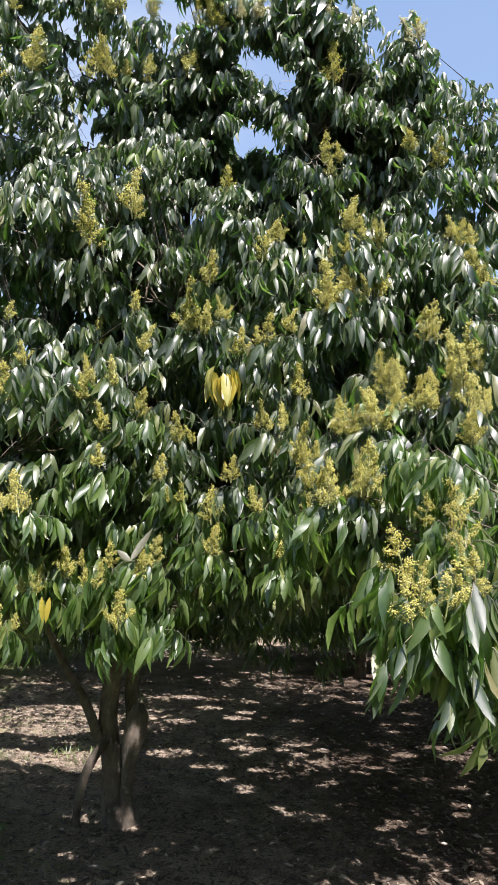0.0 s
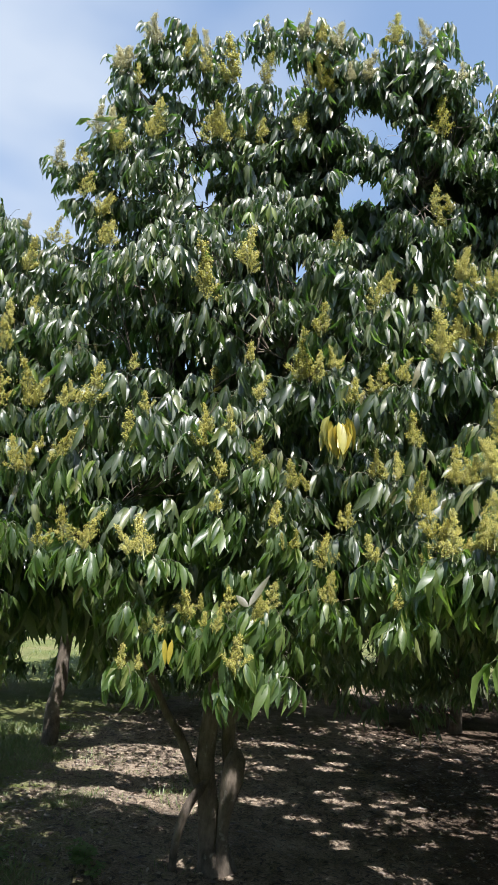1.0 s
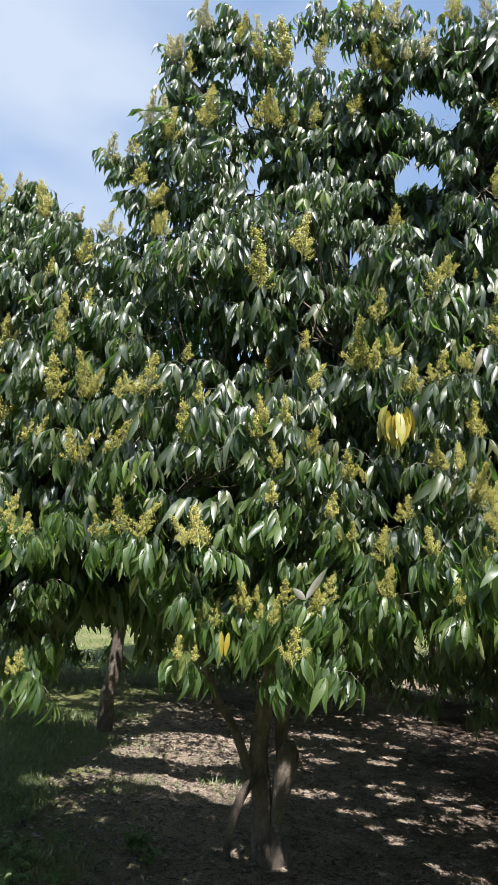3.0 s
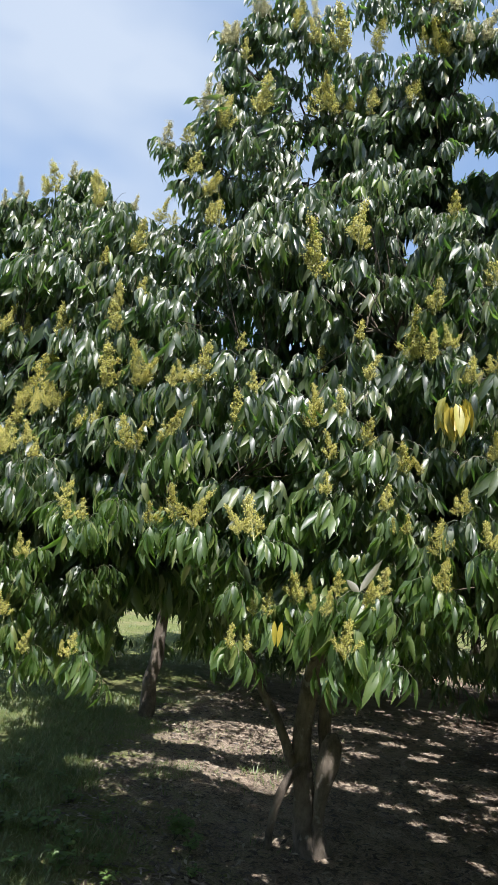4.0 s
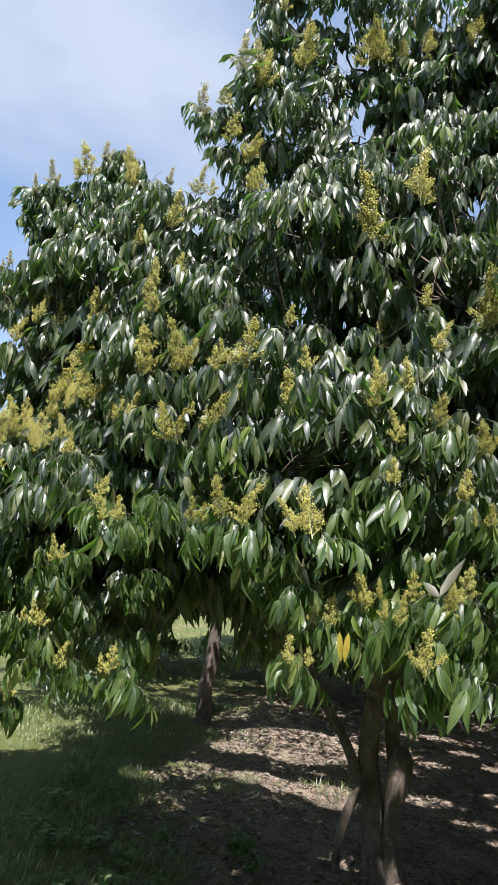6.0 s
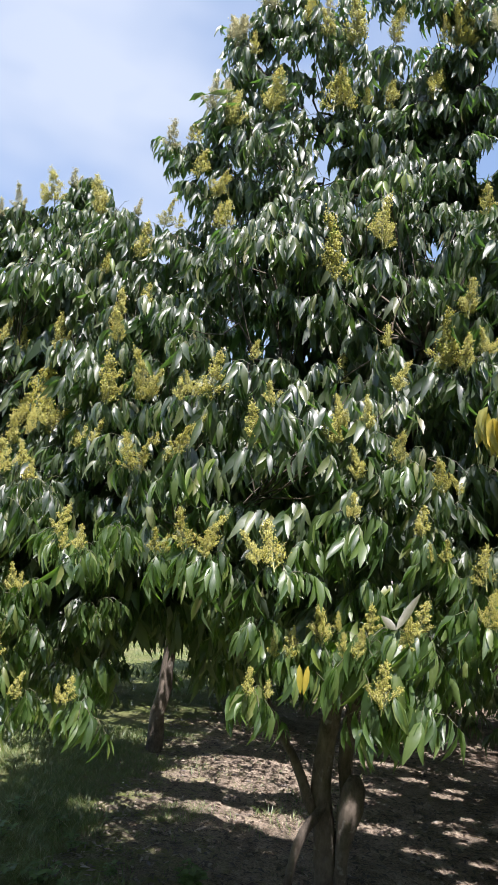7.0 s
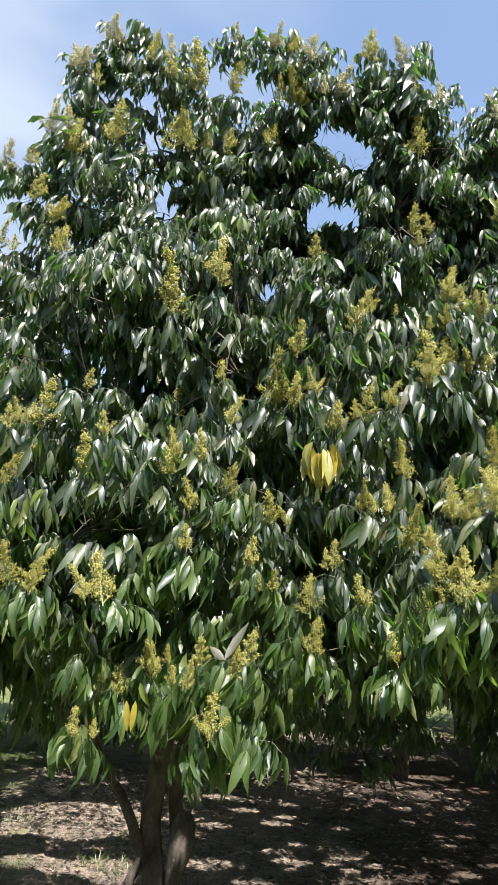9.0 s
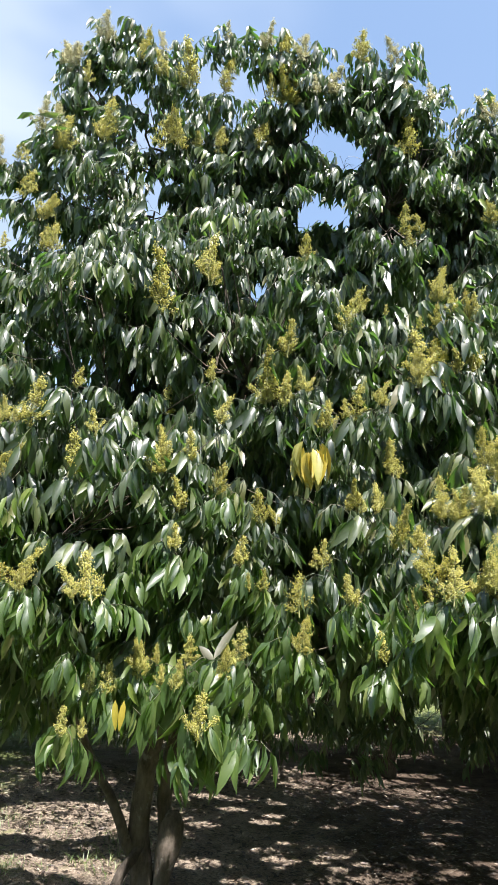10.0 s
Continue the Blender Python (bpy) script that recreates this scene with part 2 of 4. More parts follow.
def tube(points, radii, sides=6, lumps=0.0, rng=None, cap=True):
    """A tapered tube along points."""
    points, radii = np.asarray(points, float), np.asarray(radii, float)
    dirs = unit(np.gradient(points, axis=0))
    ref = np.array((0.31, 0.87, 0.2)) if abs(dirs[0][2]) > 0.5 else np.array((0.1, 0.2, 1.0))
    a = np.arange(sides) * 2 * math.pi / sides
    verts = []
    for p, d, r in zip(points, dirs, radii):
        u = unit(np.cross(d, ref))
        v = np.cross(d, u)
        rr = r * (1 + (rng.normal(0, lumps, sides) if lumps else 0))
        verts.append(p + (np.cos(a) * rr)[:, None] * u + (np.sin(a) * rr)[:, None] * v)
    verts = np.concatenate(verts)
    tris = []
    for i in range(len(points) - 1):
        for j in range(sides):
            b, c = i * sides + j, i * sides + (j + 1) % sides
            tris += [(b, c, c + sides), (b, c + sides, b + sides)]
    if cap:
        n = len(verts)
        verts = np.concatenate([verts, points[:1], points[-1:]])
        last = (len(points) - 1) * sides
        for j in range(sides):
            tris += [(n, (j + 1) % sides, j), (n + 1, last + j, last + (j + 1) % sides)]
    return verts, np.array(tris)


def join(pieces):
    verts, tris, n = [], [], 0
    for v, t in pieces:
        verts.append(v)
        tris.append(np.asarray(t) + n)
        n += len(v)
    return np.concatenate(verts), np.concatenate(tris)


def bend(a, b, sag, steps=5, wobble=0.0, rng=None):
    """Points from a to b, arched by sag metres."""
    a, b, u = np.asarray(a, float), np.asarray(b, float), np.linspace(0, 1, steps)[:, None]
    p = a + (b - a) * u + np.array((0, 0, 1.0)) * sag * 4 * u * (1 - u)
    if wobble:
        w = rng.normal(0, wobble, (steps, 3))
        w[0] = w[-1] = 0
        p += w
    return p


# where the sun comes down through chinks in the crowns: x, y on the ground, radius
CHINKS_NEAR = [
    (-1.99, 3.58, 0.04), (-1.94, 3.84, 0.03), (-1.54, 3.9, 0.03), (-2.04, 3.96, 0.03), (-1.55, 4.24, 0.03), (0.73, 4.43, 0.05), (-1.08, 4.46, 0.08), (-0.17, 4.47, 0.06), (-0.43, 4.53, 0.06),
    (0.29, 4.56, 0.13), (-1.85, 4.58, 0.09), (-0.08, 4.58, 0.04), (-0.27, 4.62, 0.07), (0.18, 4.62, 0.04), (-2.14, 4.68, 0.15), (0.11, 4.7, 0.04), (-0.41, 4.71, 0.08), (-1.28, 4.82, 0.07),
    (1.27, 4.83, 0.05), (-1.79, 4.93, 0.23), (-0.1, 4.94, 0.06), (-0.11, 5.04, 0.07), (-2.58, 5.09, 0.09), (1.36, 5.15, 0.05), (-0.22, 5.17, 0.06), (0.49, 5.17, 0.04),
]
CHINKS_MIDDLE = [
    (1.16, 5.31, 0.03), (0.75, 5.37, 0.03), (0, 5.39, 0.07), (-0.41, 5.41, 0.08), (-0.3, 5.41, 0.07), (-2.32, 5.43, 0.13), (-1.62, 5.45, 0.09), (-1.3, 5.46, 0.14), (-1.89, 5.5, 0.09),
    (0.48, 5.61, 0.08), (-0.64, 5.69, 0.21), (0.31, 5.79, 0.06), (-3.47, 5.8, 0.06), (-1.5, 5.86, 0.06), (1.55, 5.86, 0.16), (1.15, 5.87, 0.1), (-0.09, 5.92, 0.14), (0.49, 5.92, 0.05),
    (0.18, 5.95, 0.06), (0.32, 6.09, 0.09), (-0.17, 6.12, 0.13), (1.46, 6.14, 0.07), (-2.29, 6.16, 0.09), (-1.84, 6.56, 0.31), (-0.71, 6.71, 0.13), (1.14, 6.77, 0.05),
]
CHINKS_FAR = [
    (1.34, 6.82, 0.06), (0.34, 6.82, 0.06), (1.85, 6.86, 0.07), (-0.2, 6.88, 0.12), (-0.13, 7.07, 0.12), (0.95, 7.15, 0.06), (-0.49, 7.23, 0.15), (1.48, 7.25, 0.09), (-0.1, 7.46, 0.11),
    (0.98, 7.57, 0.1), (-0.74, 7.62, 0.19), (1.51, 7.79, 0.1), (0.8, 7.81, 0.09), (0.84, 8.35, 0.12), (1.45, 8.4, 0.11), (0.38, 8.54, 0.11), (2.07, 8.62, 0.07), (1.72, 8.66, 0.12),
    (0.3, 9.06, 0.1), (-0.2, 9.19, 0.07), (1.57, 9.28, 0.33), (-0.59, 9.99, 0.06), (0.89, 9.99, 0.06), (1.44, 10.17, 0.1), (1.61, 10.34, 0.37),
]
flecks = np.random.default_rng(41)
CHINKS = CHINKS_NEAR + CHINKS_MIDDLE + CHINKS_FAR
CHINKS += [(flecks.uniform(-1.4, 2.6), 4.2 + 6.5 * flecks.uniform() ** 1.3, flecks.uniform(0.02, 0.05)) for k in range(45)]
CHINKS += [(flecks.uniform(-2.1, 0.7), flecks.uniform(3.3, 4.4), flecks.uniform(0.015, 0.04)) for k in range(45)]
# and on the stems
STEM_CHINKS = [(-0.78, 4.36, 0.045), (-0.84, 4.52, 0.06), (-0.99, 4.39, 0.05), (-1.04, 4.52, 0.06)]
CHINKS += [(-1.22, 5.3, 0.085), (-1.4, 5.5, 0.09), (-1.7, 6.2, 0.1), (-1.07, 5.3, 0.07), (-1.2, 6.25, 0.06)]
CHINKS += STEM_CHINKS + [(-0.93, 4.62, 0.07), (-1.3, 4.82, 0.06)]
# openings between the low shoots, through which one sees under the crowns: from, to, radius at both ends
OPENINGS = [((-1.0, 1.9, 1.41), (-5.7, 13.0, 0.1), 0.05, 0.32), ((-0.91, 1.9, 1.42), (-5.0, 13.0, 0.14), 0.045, 0.26), ((0.09, 1.9, 1.46), (2.58, 13.0, 0.22), 0.05, 0.25)]
OPENINGS.append(((-0.12, 1.9, 1.48), (0.5, 13.0, 0.57), 0.035, 0.24))
# chinks in the top of the crown, through which the sky shows: place, radius
SKY_GAPS = [(-0.49, 2.8, 3.81, 0.041), (-0.5, 2.83, 3.67, 0.025), (-0.16, 2.79, 3.62, 0.046), (-0.02, 2.74, 3.46, 0.041), (-0.1, 2.77, 3.53, 0.029), (-0.16, 2.68, 3.18, 0.051), (-0.06, 2.68, 3.16, 0.044), (-0.2, 2.66, 3.11, 0.031), (-0.82, 2.89, 3.29, 0.039), (-0.85, 2.9, 3.38, 0.022), (-0.36, 2.54, 2.77, 0.037), (-0.93, 2.79, 3.75, 0.027), (-0.87, 2.79, 3.52, 0.025), (-0.67, 2.63, 2.99, 0.014)]
for gx, gy, gz, gr in SKY_GAPS:
    way = Vector((gx, gy, gz)) - Vector((-0.24, 0.25, 1.63))
    OPENINGS.append((Vector((gx, gy, gz)) - way * 0.1, Vector((gx, gy, gz)) + way * 1.2, gr, gr * 1.6))


# ---- leafy shoots and flower panicles ----
def cluster_shape(seed, leaves=8, pairs=3, size=1.0, length=0.083, single=False, simple=False, flat=0.0, plain=False):
    """The umbrella of hanging leaflets round the tip of a shoot: blades and stalks."""
    r = np.random.default_rng(seed)
    base, along, face, lens, stalks = [], [], [], [], []
    for i in range(leaves):
        az = 2 * math.pi * (i + r.uniform(-0.35, 0.35)) / leaves * 1.0
        out_dir = np.array((math.cos(az), math.sin(az), 0.0))
        reach, start = r.uniform(0.04, 0.112) * size, np.array((0, 0, r.uniform(-0.06, 0.01))) * size
        end = start + out_dir * reach + np.array((0, 0, r.uniform(-0.05, 0.03))) * size
        line = bend(start, end, 0.025 * size, 4)
        stalks.append(tube(line, np.full(4, 0.001), 3, cap=False))
        cross = np.array((-out_dir[1], out_dir[0], 0.0))
        for k in range(pairs):
            u = (k + 1) / pairs
            p = line[0] + (line[-1] - line[0]) * u + np.array((0, 0, 0.1 * size * u * (1 - u)))
            for s in ((-1, 1) if k < pairs - 1 else (-1, 1, 0)):
                spread = r.uniform(0.03, 0.33)
                d = out_dir * (0.2 + 0.6 * flat + 0.42 * u * r.uniform(0.1, 1.2)) + cross * s * spread + np.array((0, 0, -r.uniform(0.45, 1.45)))
                base.append(p)
                along.append(d)
                face.append(out_dir * r.uniform(0.25, 0.9) + cross * r.normal(0, 0.55) + np.array((0, 0, r.uniform(0.2, 1.1))))
                lens.append(length * size * r.uniform(0.72, 1.15))
    lens = np.array(lens)
    if single:
        return base, along, face, lens, join(stalks)
    return leaf_blades(base, along, face, lens, lens * r.uniform(0.23, 0.32, len(lens)), r.uniform(0.2, 0.8, (len(lens), 1)), r.uniform(0.06, 0.36, (len(lens), 1)), 0.17, simple, plain), join(stalks)


def cluster_mesh(name, shape, leaf):
    (v, t), (sv, st) = shape
    return mesh_of(name, np.concatenate([v, sv]), np.concatenate([t, st + len(v)]), [leaf, STALK], [0] * len(t) + [1] * len(st))


BUD_T = np.array([(0, 1, 2), (0, 2, 3), (0, 3, 1), (1, 3, 2)])
BUD_V = np.array([(1, 1, 1), (-1, -1, 1), (-1, 1, -1), (1, -1, -1)], float) * 0.8


def panicle_mesh(seed, height=0.15, fullness=1.0, bud=None, broad=1.0):
    """An upright flower panicle: a stalk, side sprays and many small buds."""
    r = np.random.default_rng(seed)
    lean = r.normal(0, 0.12, 2)
    axis = np.array([(lean[0] * height * u * u, lean[1] * height * u * u, height * u) for u in np.linspace(0, 1, 6)])
    stems, buds = [tube(axis, np.linspace(0.0024, 0.0009, 6), 4, cap=False)], []
    count = int(19 * fullness)
    for i in range(count):
        u = 0.06 + 0.9 * i / count + r.uniform(-0.02, 0.02)
        az = i * 2.4 + r.uniform(-0.5, 0.5)
        p = np.array((lean[0] * height * u * u, lean[1] * height * u * u, height * u))
        reach = broad * height * (0.3 * (1 - u) ** 1.4 + 0.05) * r.uniform(0.5, 1.35)
        q = p + np.array((math.cos(az), math.sin(az), r.uniform(0.45, 1.25))) * reach
        stems.append(tube(bend(p, q, -0.003, 3), (0.0013, 0.001, 0.0008), 3, cap=False))
        for k in range(max(2, int(reach / 0.008))):
            knot = p + (q - p) * (0.3 + 0.7 * (k + r.uniform(0, 1)) / max(2, int(reach / 0.008)))
            buds += list(knot + r.normal(0, 0.0052, (int(r.integers(15, 24)), 3)))
    for u in np.linspace(0.7, 1.03, 10):
        buds += list(np.array((lean[0] * height * u * u, lean[1] * height * u * u, height * u)) + r.normal(0, 0.0035, (3, 3)))
    sv, st = join(stems)
    buds = np.array(buds)
    rad = r.uniform(0.0013, 0.0024, len(buds))
    bv = (buds[:, None] + BUD_V[None] * rad[:, None, None] * r.uniform(0.7, 1.25, (len(buds), 4, 1))).reshape(-1, 3)
    bt = (BUD_T[None] + 4 * np.arange(len(buds))[:, None, None]).reshape(-1, 3)
    return mesh_of("flower_panicle", np.concatenate([sv, bv]), np.concatenate([st, bt + len(sv)]), [FLOWER_STALK, bud or BUD], [0] * len(st) + [1] * len(bt))


SHAPES = [cluster_shape(40 + i, leaves=7 + i % 3, pairs=4, size=0.9 + 0.06 * (i % 4)) for i in range(10)]
INNER_SHAPES = [cluster_shape(40 + i, leaves=7 + i % 3, pairs=4, size=0.9 + 0.06 * (i % 4), plain=True) for i in range(10)]
CLUSTERS = [cluster_mesh("leafy_shoot", s, LEAF) for s in SHAPES]
GREEN_CLUSTERS = [cluster_mesh("leafy_shoot", s, GREEN_LEAF) for s in SHAPES]
FAR_SHAPES = [cluster_shape(80 + i, leaves=6, pairs=2, size=1.6, length=0.12, simple=True, flat=0.5) for i in range(6)]
MID_SHAPES = [cluster_shape(120 + i, leaves=6, pairs=3, size=1.25, length=0.1, simple=True, flat=0.5) for i in range(6)]
UNSEEN_SHAPES = [cluster_shape(160 + i, leaves=6, pairs=2, size=2.0, length=0.13, simple=True, flat=0.5) for i in range(6)]
PANICLES = [panicle_mesh(i, 0.135 + 0.014 * (i % 4), 0.95 + 0.14 * (i % 4), None, 0.78 + 0.1 * (i % 3)) for i in range(8)]

FADED_PANICLES = [panicle_mesh(20 + i, 0.14 + 0.014 * (i % 3), 1.1 + 0.15 * (i % 3), FADED, 0.85) for i in range(5)]

# open, branched panicles on the low bough beside the path
OPEN_PANICLES = [panicle_mesh(50 + i, 0.15, 0.62, None, 1.35) for i in range(4)]


def turn_of(r, lean=0.2, scale=1.0):
    return (Matrix.Rotation(r.normal(0, lean), 3, "X") @ Matrix.Rotation(r.normal(0, lean), 3, "Y") @ Matrix.Rotation(r.uniform(0, 6.283), 3, "Z")) * scale


def clear_blades(v, count, at):
    """Blades left standing once the chinks that let the sun down, and the openings, are cleared."""
    mid = v.reshape(-1, count, 3).mean(axis=1) + np.asarray(at, float)
    ground = mid[:, :2] - mid[:, 2:] * np.array((SUN_FROM.x, SUN_FROM.y)) / SUN_FROM.z
    keep = np.ones(len(mid), bool)
    stray = np.random.default_rng(len(mid)).uniform(size=len(mid)) < 0.07
    for x, y, radius in CHINKS:
        long, deep = (1.9 * radius, 1.6 * radius) if x < -1.1 and radius > 0.06 else (0.8 * radius, 0.42 * radius) if y > 6.9 else (radius, 0.5 * radius)
        keep &= (np.abs(ground[:, 0] - x) > long + 0.06) | (((ground[:, 0] - x) / (long + 0.03)) ** 2 + ((ground[:, 1] - y) / (deep + 0.03)) ** 2 > 1) | (stray & (radius > 0.12))
    for a, b, ra, rb in OPENINGS:
        a, b = np.array(a), np.array(b)
        u = np.clip((mid - a) @ (b - a) / np.dot(b - a, b - a), 0, 1)
        keep &= np.linalg.norm(mid - a - u[:, None] * (b - a), axis=1) > 1.0 * (ra + (rb - ra) * u) + 0.02
    return keep


def joined_shoots(places, shapes, seed, smallest=0.8, largest=1.2, at=(0, 0, 0)):
    """The meshes of many shoots in one: blades, then stalks."""
    r = np.random.default_rng(seed)
    count, pattern = (8, LESS_TRIS) if shapes is INNER_SHAPES else (5, FEW_TRIS)
    blades, stalks = [], []
    for p in places:
        (v, t), (sv, st) = shapes[r.integers(len(shapes))]
        m = np.array(turn_of(r, 0.22, r.uniform(smallest, largest))).T
        blades.append(v @ m + p)
        stalks.append((sv @ m + p, st))
    v = np.concatenate(blades)
    v = v.reshape(-1, count, 3)[clear_blades(v, count, at)].reshape(-1, 3)
    t = (pattern[None] + count * np.arange(len(v) // count)[:, None, None]).reshape(-1, 3)
    if shapes is not INNER_SHAPES:
        return mesh_of("crown", v, t, [LEAF])
    sv, st = join(stalks)
    return mesh_of("crown", np.concatenate([v, sv]), np.concatenate([t, st + len(v)]), [LEAF, STALK], np.concatenate([np.zeros(len(t), int), np.ones(len(st), int)]))


def dome_places(r, centre, radii, count, inner=0.75, low=-0.55):
    """Points in the outer shell of an uneven dome."""
    places = []
    lumps = unit(r.normal(0, 1, (14, 3)))
    while len(places) < count:
        d = unit(r.normal(0, 1, 3))
        if d[2] < low:
            continue
        swell = 0.8 + 0.26 * np.max(np.clip((lumps @ d - 0.8) / 0.2, 0, 1))
        places.append(np.asarray(centre) + d * np.asarray(radii) * swell * r.uniform(inner, 1.0))
    return places


def flower_shoots(tree, leafy, flowering, seed, panicles):
    """Shoots that stand out from the crown, each a part; flowering ones carry a panicle of the given height."""
    r = np.random.default_rng(seed)
    for places, blooms in ((flowering, True), (leafy, False)):
        for p in places:
            at = Vector(p[:3]) + Vector((0, 0.03, 0.0 if not blooms else 0.01))
            m = Matrix.Translation(at) @ turn_of(r, 0.14, r.uniform(0.88, 1.12) * (0.78 if p[2] > 2.9 else 0.94 if p[1] < 2.05 else 1.0)).to_4x4()
            # the lower the shoot, the likelier the greener leaf
            kinds = GREEN_CLUSTERS if r.uniform() < 0.85 - (at.z - 1.7) / 0.5 else CLUSTERS
            shoot = part("leafy_shoot", kinds[r.integers(len(kinds))], tree, at=m)
            if blooms:
                for k in range(1 + int(r.uniform() < 0.55)):
                    size = max(p[3], 0.08) / 0.142 * r.uniform(0.95, 1.15) * (0.65 if k else 1.0)
                    away = Matrix.Translation(at + Vector((r.normal(0, 0.012) * (1 + 2 * k), -0.06, -0.015)))
                    upright = m.inverted() @ away @ turn_of(r, 0.13, size).to_4x4()
                    part("flower_panicle", panicles[r.integers(len(panicles))], shoot, "faded airy panicle of spent flowers" if panicles is FADED_PANICLES else "yellow-green panicle of small flower buds", upright)


def twigs_between(r, shoots, nodes, share=1.0):
    """Twigs from the shoots to shared branchlets, and these back to the nearest limb node."""
    nodes, pieces = np.asarray(nodes), []
    pts = np.array([np.asarray(p, float) for p in shoots])
    pts = pts[r.uniform(size=len(pts)) < share]
    heads = pts[r.choice(len(pts), max(1, len(pts) // 7), replace=False)]
    for _ in range(4):
        own = np.argmin(np.linalg.norm(pts[:, None] - heads[None], axis=2), axis=1)
        heads = np.array([pts[own == k].mean(axis=0) if (own == k).any() else heads[k] for k in range(len(heads))])
    for k, h in enumerate(heads):
        q = nodes[np.argmin(np.linalg.norm(nodes - h + np.array((0, 0, 0.15)), axis=1))]
        hub = h + (q - h) * min(0.5, 0.16 / max(np.linalg.norm(q - h), 0.01)) - np.array((0, 0, 0.05))
        line = bend(q, hub, -0.04, 8, 0.02, r)
        pieces.append(tube(line, np.linspace(0.008, 0.0035, 8), 4, cap=False))
        for p in pts[own == k]:
            if in_opening((p + line[5]) / 2, 1.0, 0.05):
                continue
            pieces.append(tube(bend(line[r.integers(3, 8)], p, -0.03, 4, 0.008, r), np.linspace(0.0032, 0.0016, 4), 3, cap=False))
    return mesh_of("branchwork", *join(pieces), [TWIG])


def loose_leaf_mesh(k):
    """One leaf blade hanging from its base, of unit length."""
    v, t = leaf_blades([(0, 0, 0)], [(0, 0, -1)], [(0, -1, 0)], [1.0], [0.24 + 0.025 * k], 0.14 + 0.03 * k, 0.26, 0.05)
    return mesh_of("leaf", v, t, [LEAF])


LOOSE = [loose_leaf_mesh(k) for k in range(3)]


def open_shoot(tree, at, seed, size=1.0):
    """A shoot close to the eye whose leaves are parts of their own."""
    r = np.random.default_rng(seed)
    base, along, face, lens, stalks = cluster_shape(seed, 7, 3, size, single=True)
    shoot = part("leafy_shoot", mesh_of("leafy_shoot", *stalks, [STALK]), tree, at=Matrix.Translation(at) @ Matrix.Rotation(r.uniform(0, 6.28), 4, "Z"))
    for p, a, f, n in zip(base, along, face, lens):
        z = -(Vector(a).normalized() + Vector((0, 0, -0.9))).normalized()
        x = Vector(f).cross(z).normalized()
        m = Matrix((x, z.cross(x), z)).transposed() * n
        part("leaf", LOOSE[r.integers(3)], shoot, at=Matrix.Translation(p) @ m.to_4x4())


def thick_stem(points, radii, seed, rings=26, sides=18):
    """A gnarled stem: smooth line through points, swollen and furrowed."""
    r = np.random.default_rng(seed)
    points, u, k = np.asarray(points, float), np.linspace(0, 1, rings), np.linspace(0, 1, len(points))
    line = np.column_stack([np.interp(u, k, points[:, c]) for c in range(3)])
    for _ in range(2):
        line[1:-1] = (line[:-2] + 2 * line[1:-1] + line[2:]) / 4
    v, t = tube(line, np.interp(u, k, radii), sides, 0.0)
    for i in range(rings * sides):
        j = i // sides
        out = v[i] - line[j]
        q = Vector(line[j] * 3.0 + unit(out) * 0.9)
        v[i] = line[j] + out * (1 + 0.3 * noise.noise(q + Vector((seed, 0, 0))) + 0.14 * noise.noise(q * 3.3))
    return v, t


def in_opening(p, wide=1.0, more=0.0):
    for a, b, ra, rb in OPENINGS:
        a, b = np.array(a), np.array(b)
        q = np.asarray(p, float) - np.array((0, 0, 0.08))
        u = float(np.clip(np.dot(q - a, b - a) / np.dot(b - a, b - a), 0, 1))
        if np.linalg.norm(q - a - (b - a) * u) < wide * (ra + (rb - ra) * u) + more:
            return True
    return False


def limb_points(r, a, b, steps=7):
    return bend(a, b, 0.12, steps, 0.03, r)


def orchard_tree(at, seed, radii, centre_z, count, shapes, trunk_radius=0.085, label="", low=-0.85, lean=(0, 0), skirt=None, fork_at=0.75):
    """A neighbouring tree: short forked trunk, limbs, a lumpy crown."""
    r = np.random.default_rng(seed)
    tree = tagged(new("lychee_tree"), label or "evergreen lychee tree with a dense dark green crown", "tree", "orchard trees")
    tree.location = at
    fork = np.array((r.normal(0, 0.06), r.normal(0, 0.06), fork_at))
    part("trunk", mesh_of("trunk", *tube(bend((0, 0, -0.05), fork, 0.0, 7, 0.012, r), np.linspace(1.3, 0.85, 7) * trunk_radius, 10, 0.06, r), [BARK]), tree)
    nodes = []
    for i in range(6):
        az = i * 1.05 + r.uniform(-0.3, 0.3)
        end = np.array((lean[0] + math.cos(az) * radii[0] * 0.6, lean[1] + math.sin(az) * radii[1] * 0.6, centre_z + r.uniform(-0.1, 0.6) * radii[2]))
        line = limb_points(r, fork, end)
        part("limb", mesh_of("limb", *tube(line, np.linspace(0.5, 0.15, 7) * trunk_radius, 7, 0.05, r), [BARK]), tree)
        nodes += list(line[2:])
    places = dome_places(r, (lean[0], lean[1], centre_z), radii, count, 0.6, low)
    if skirt:
        # low boughs that hang almost to the ground: from, to, how many
        places += [r.uniform(skirt[0], skirt[1]) for k in range(skirt[2])]
    places = [p for p in places if not in_opening(p + np.array(at))]
    tagged(part("crown", joined_shoots(places, shapes, seed, 0.85, 1.2, at), tree), kind="stuff")
    tagged(part("branchwork", twigs_between(r, places, nodes, 0.5), tree), kind="stuff")
    return tree


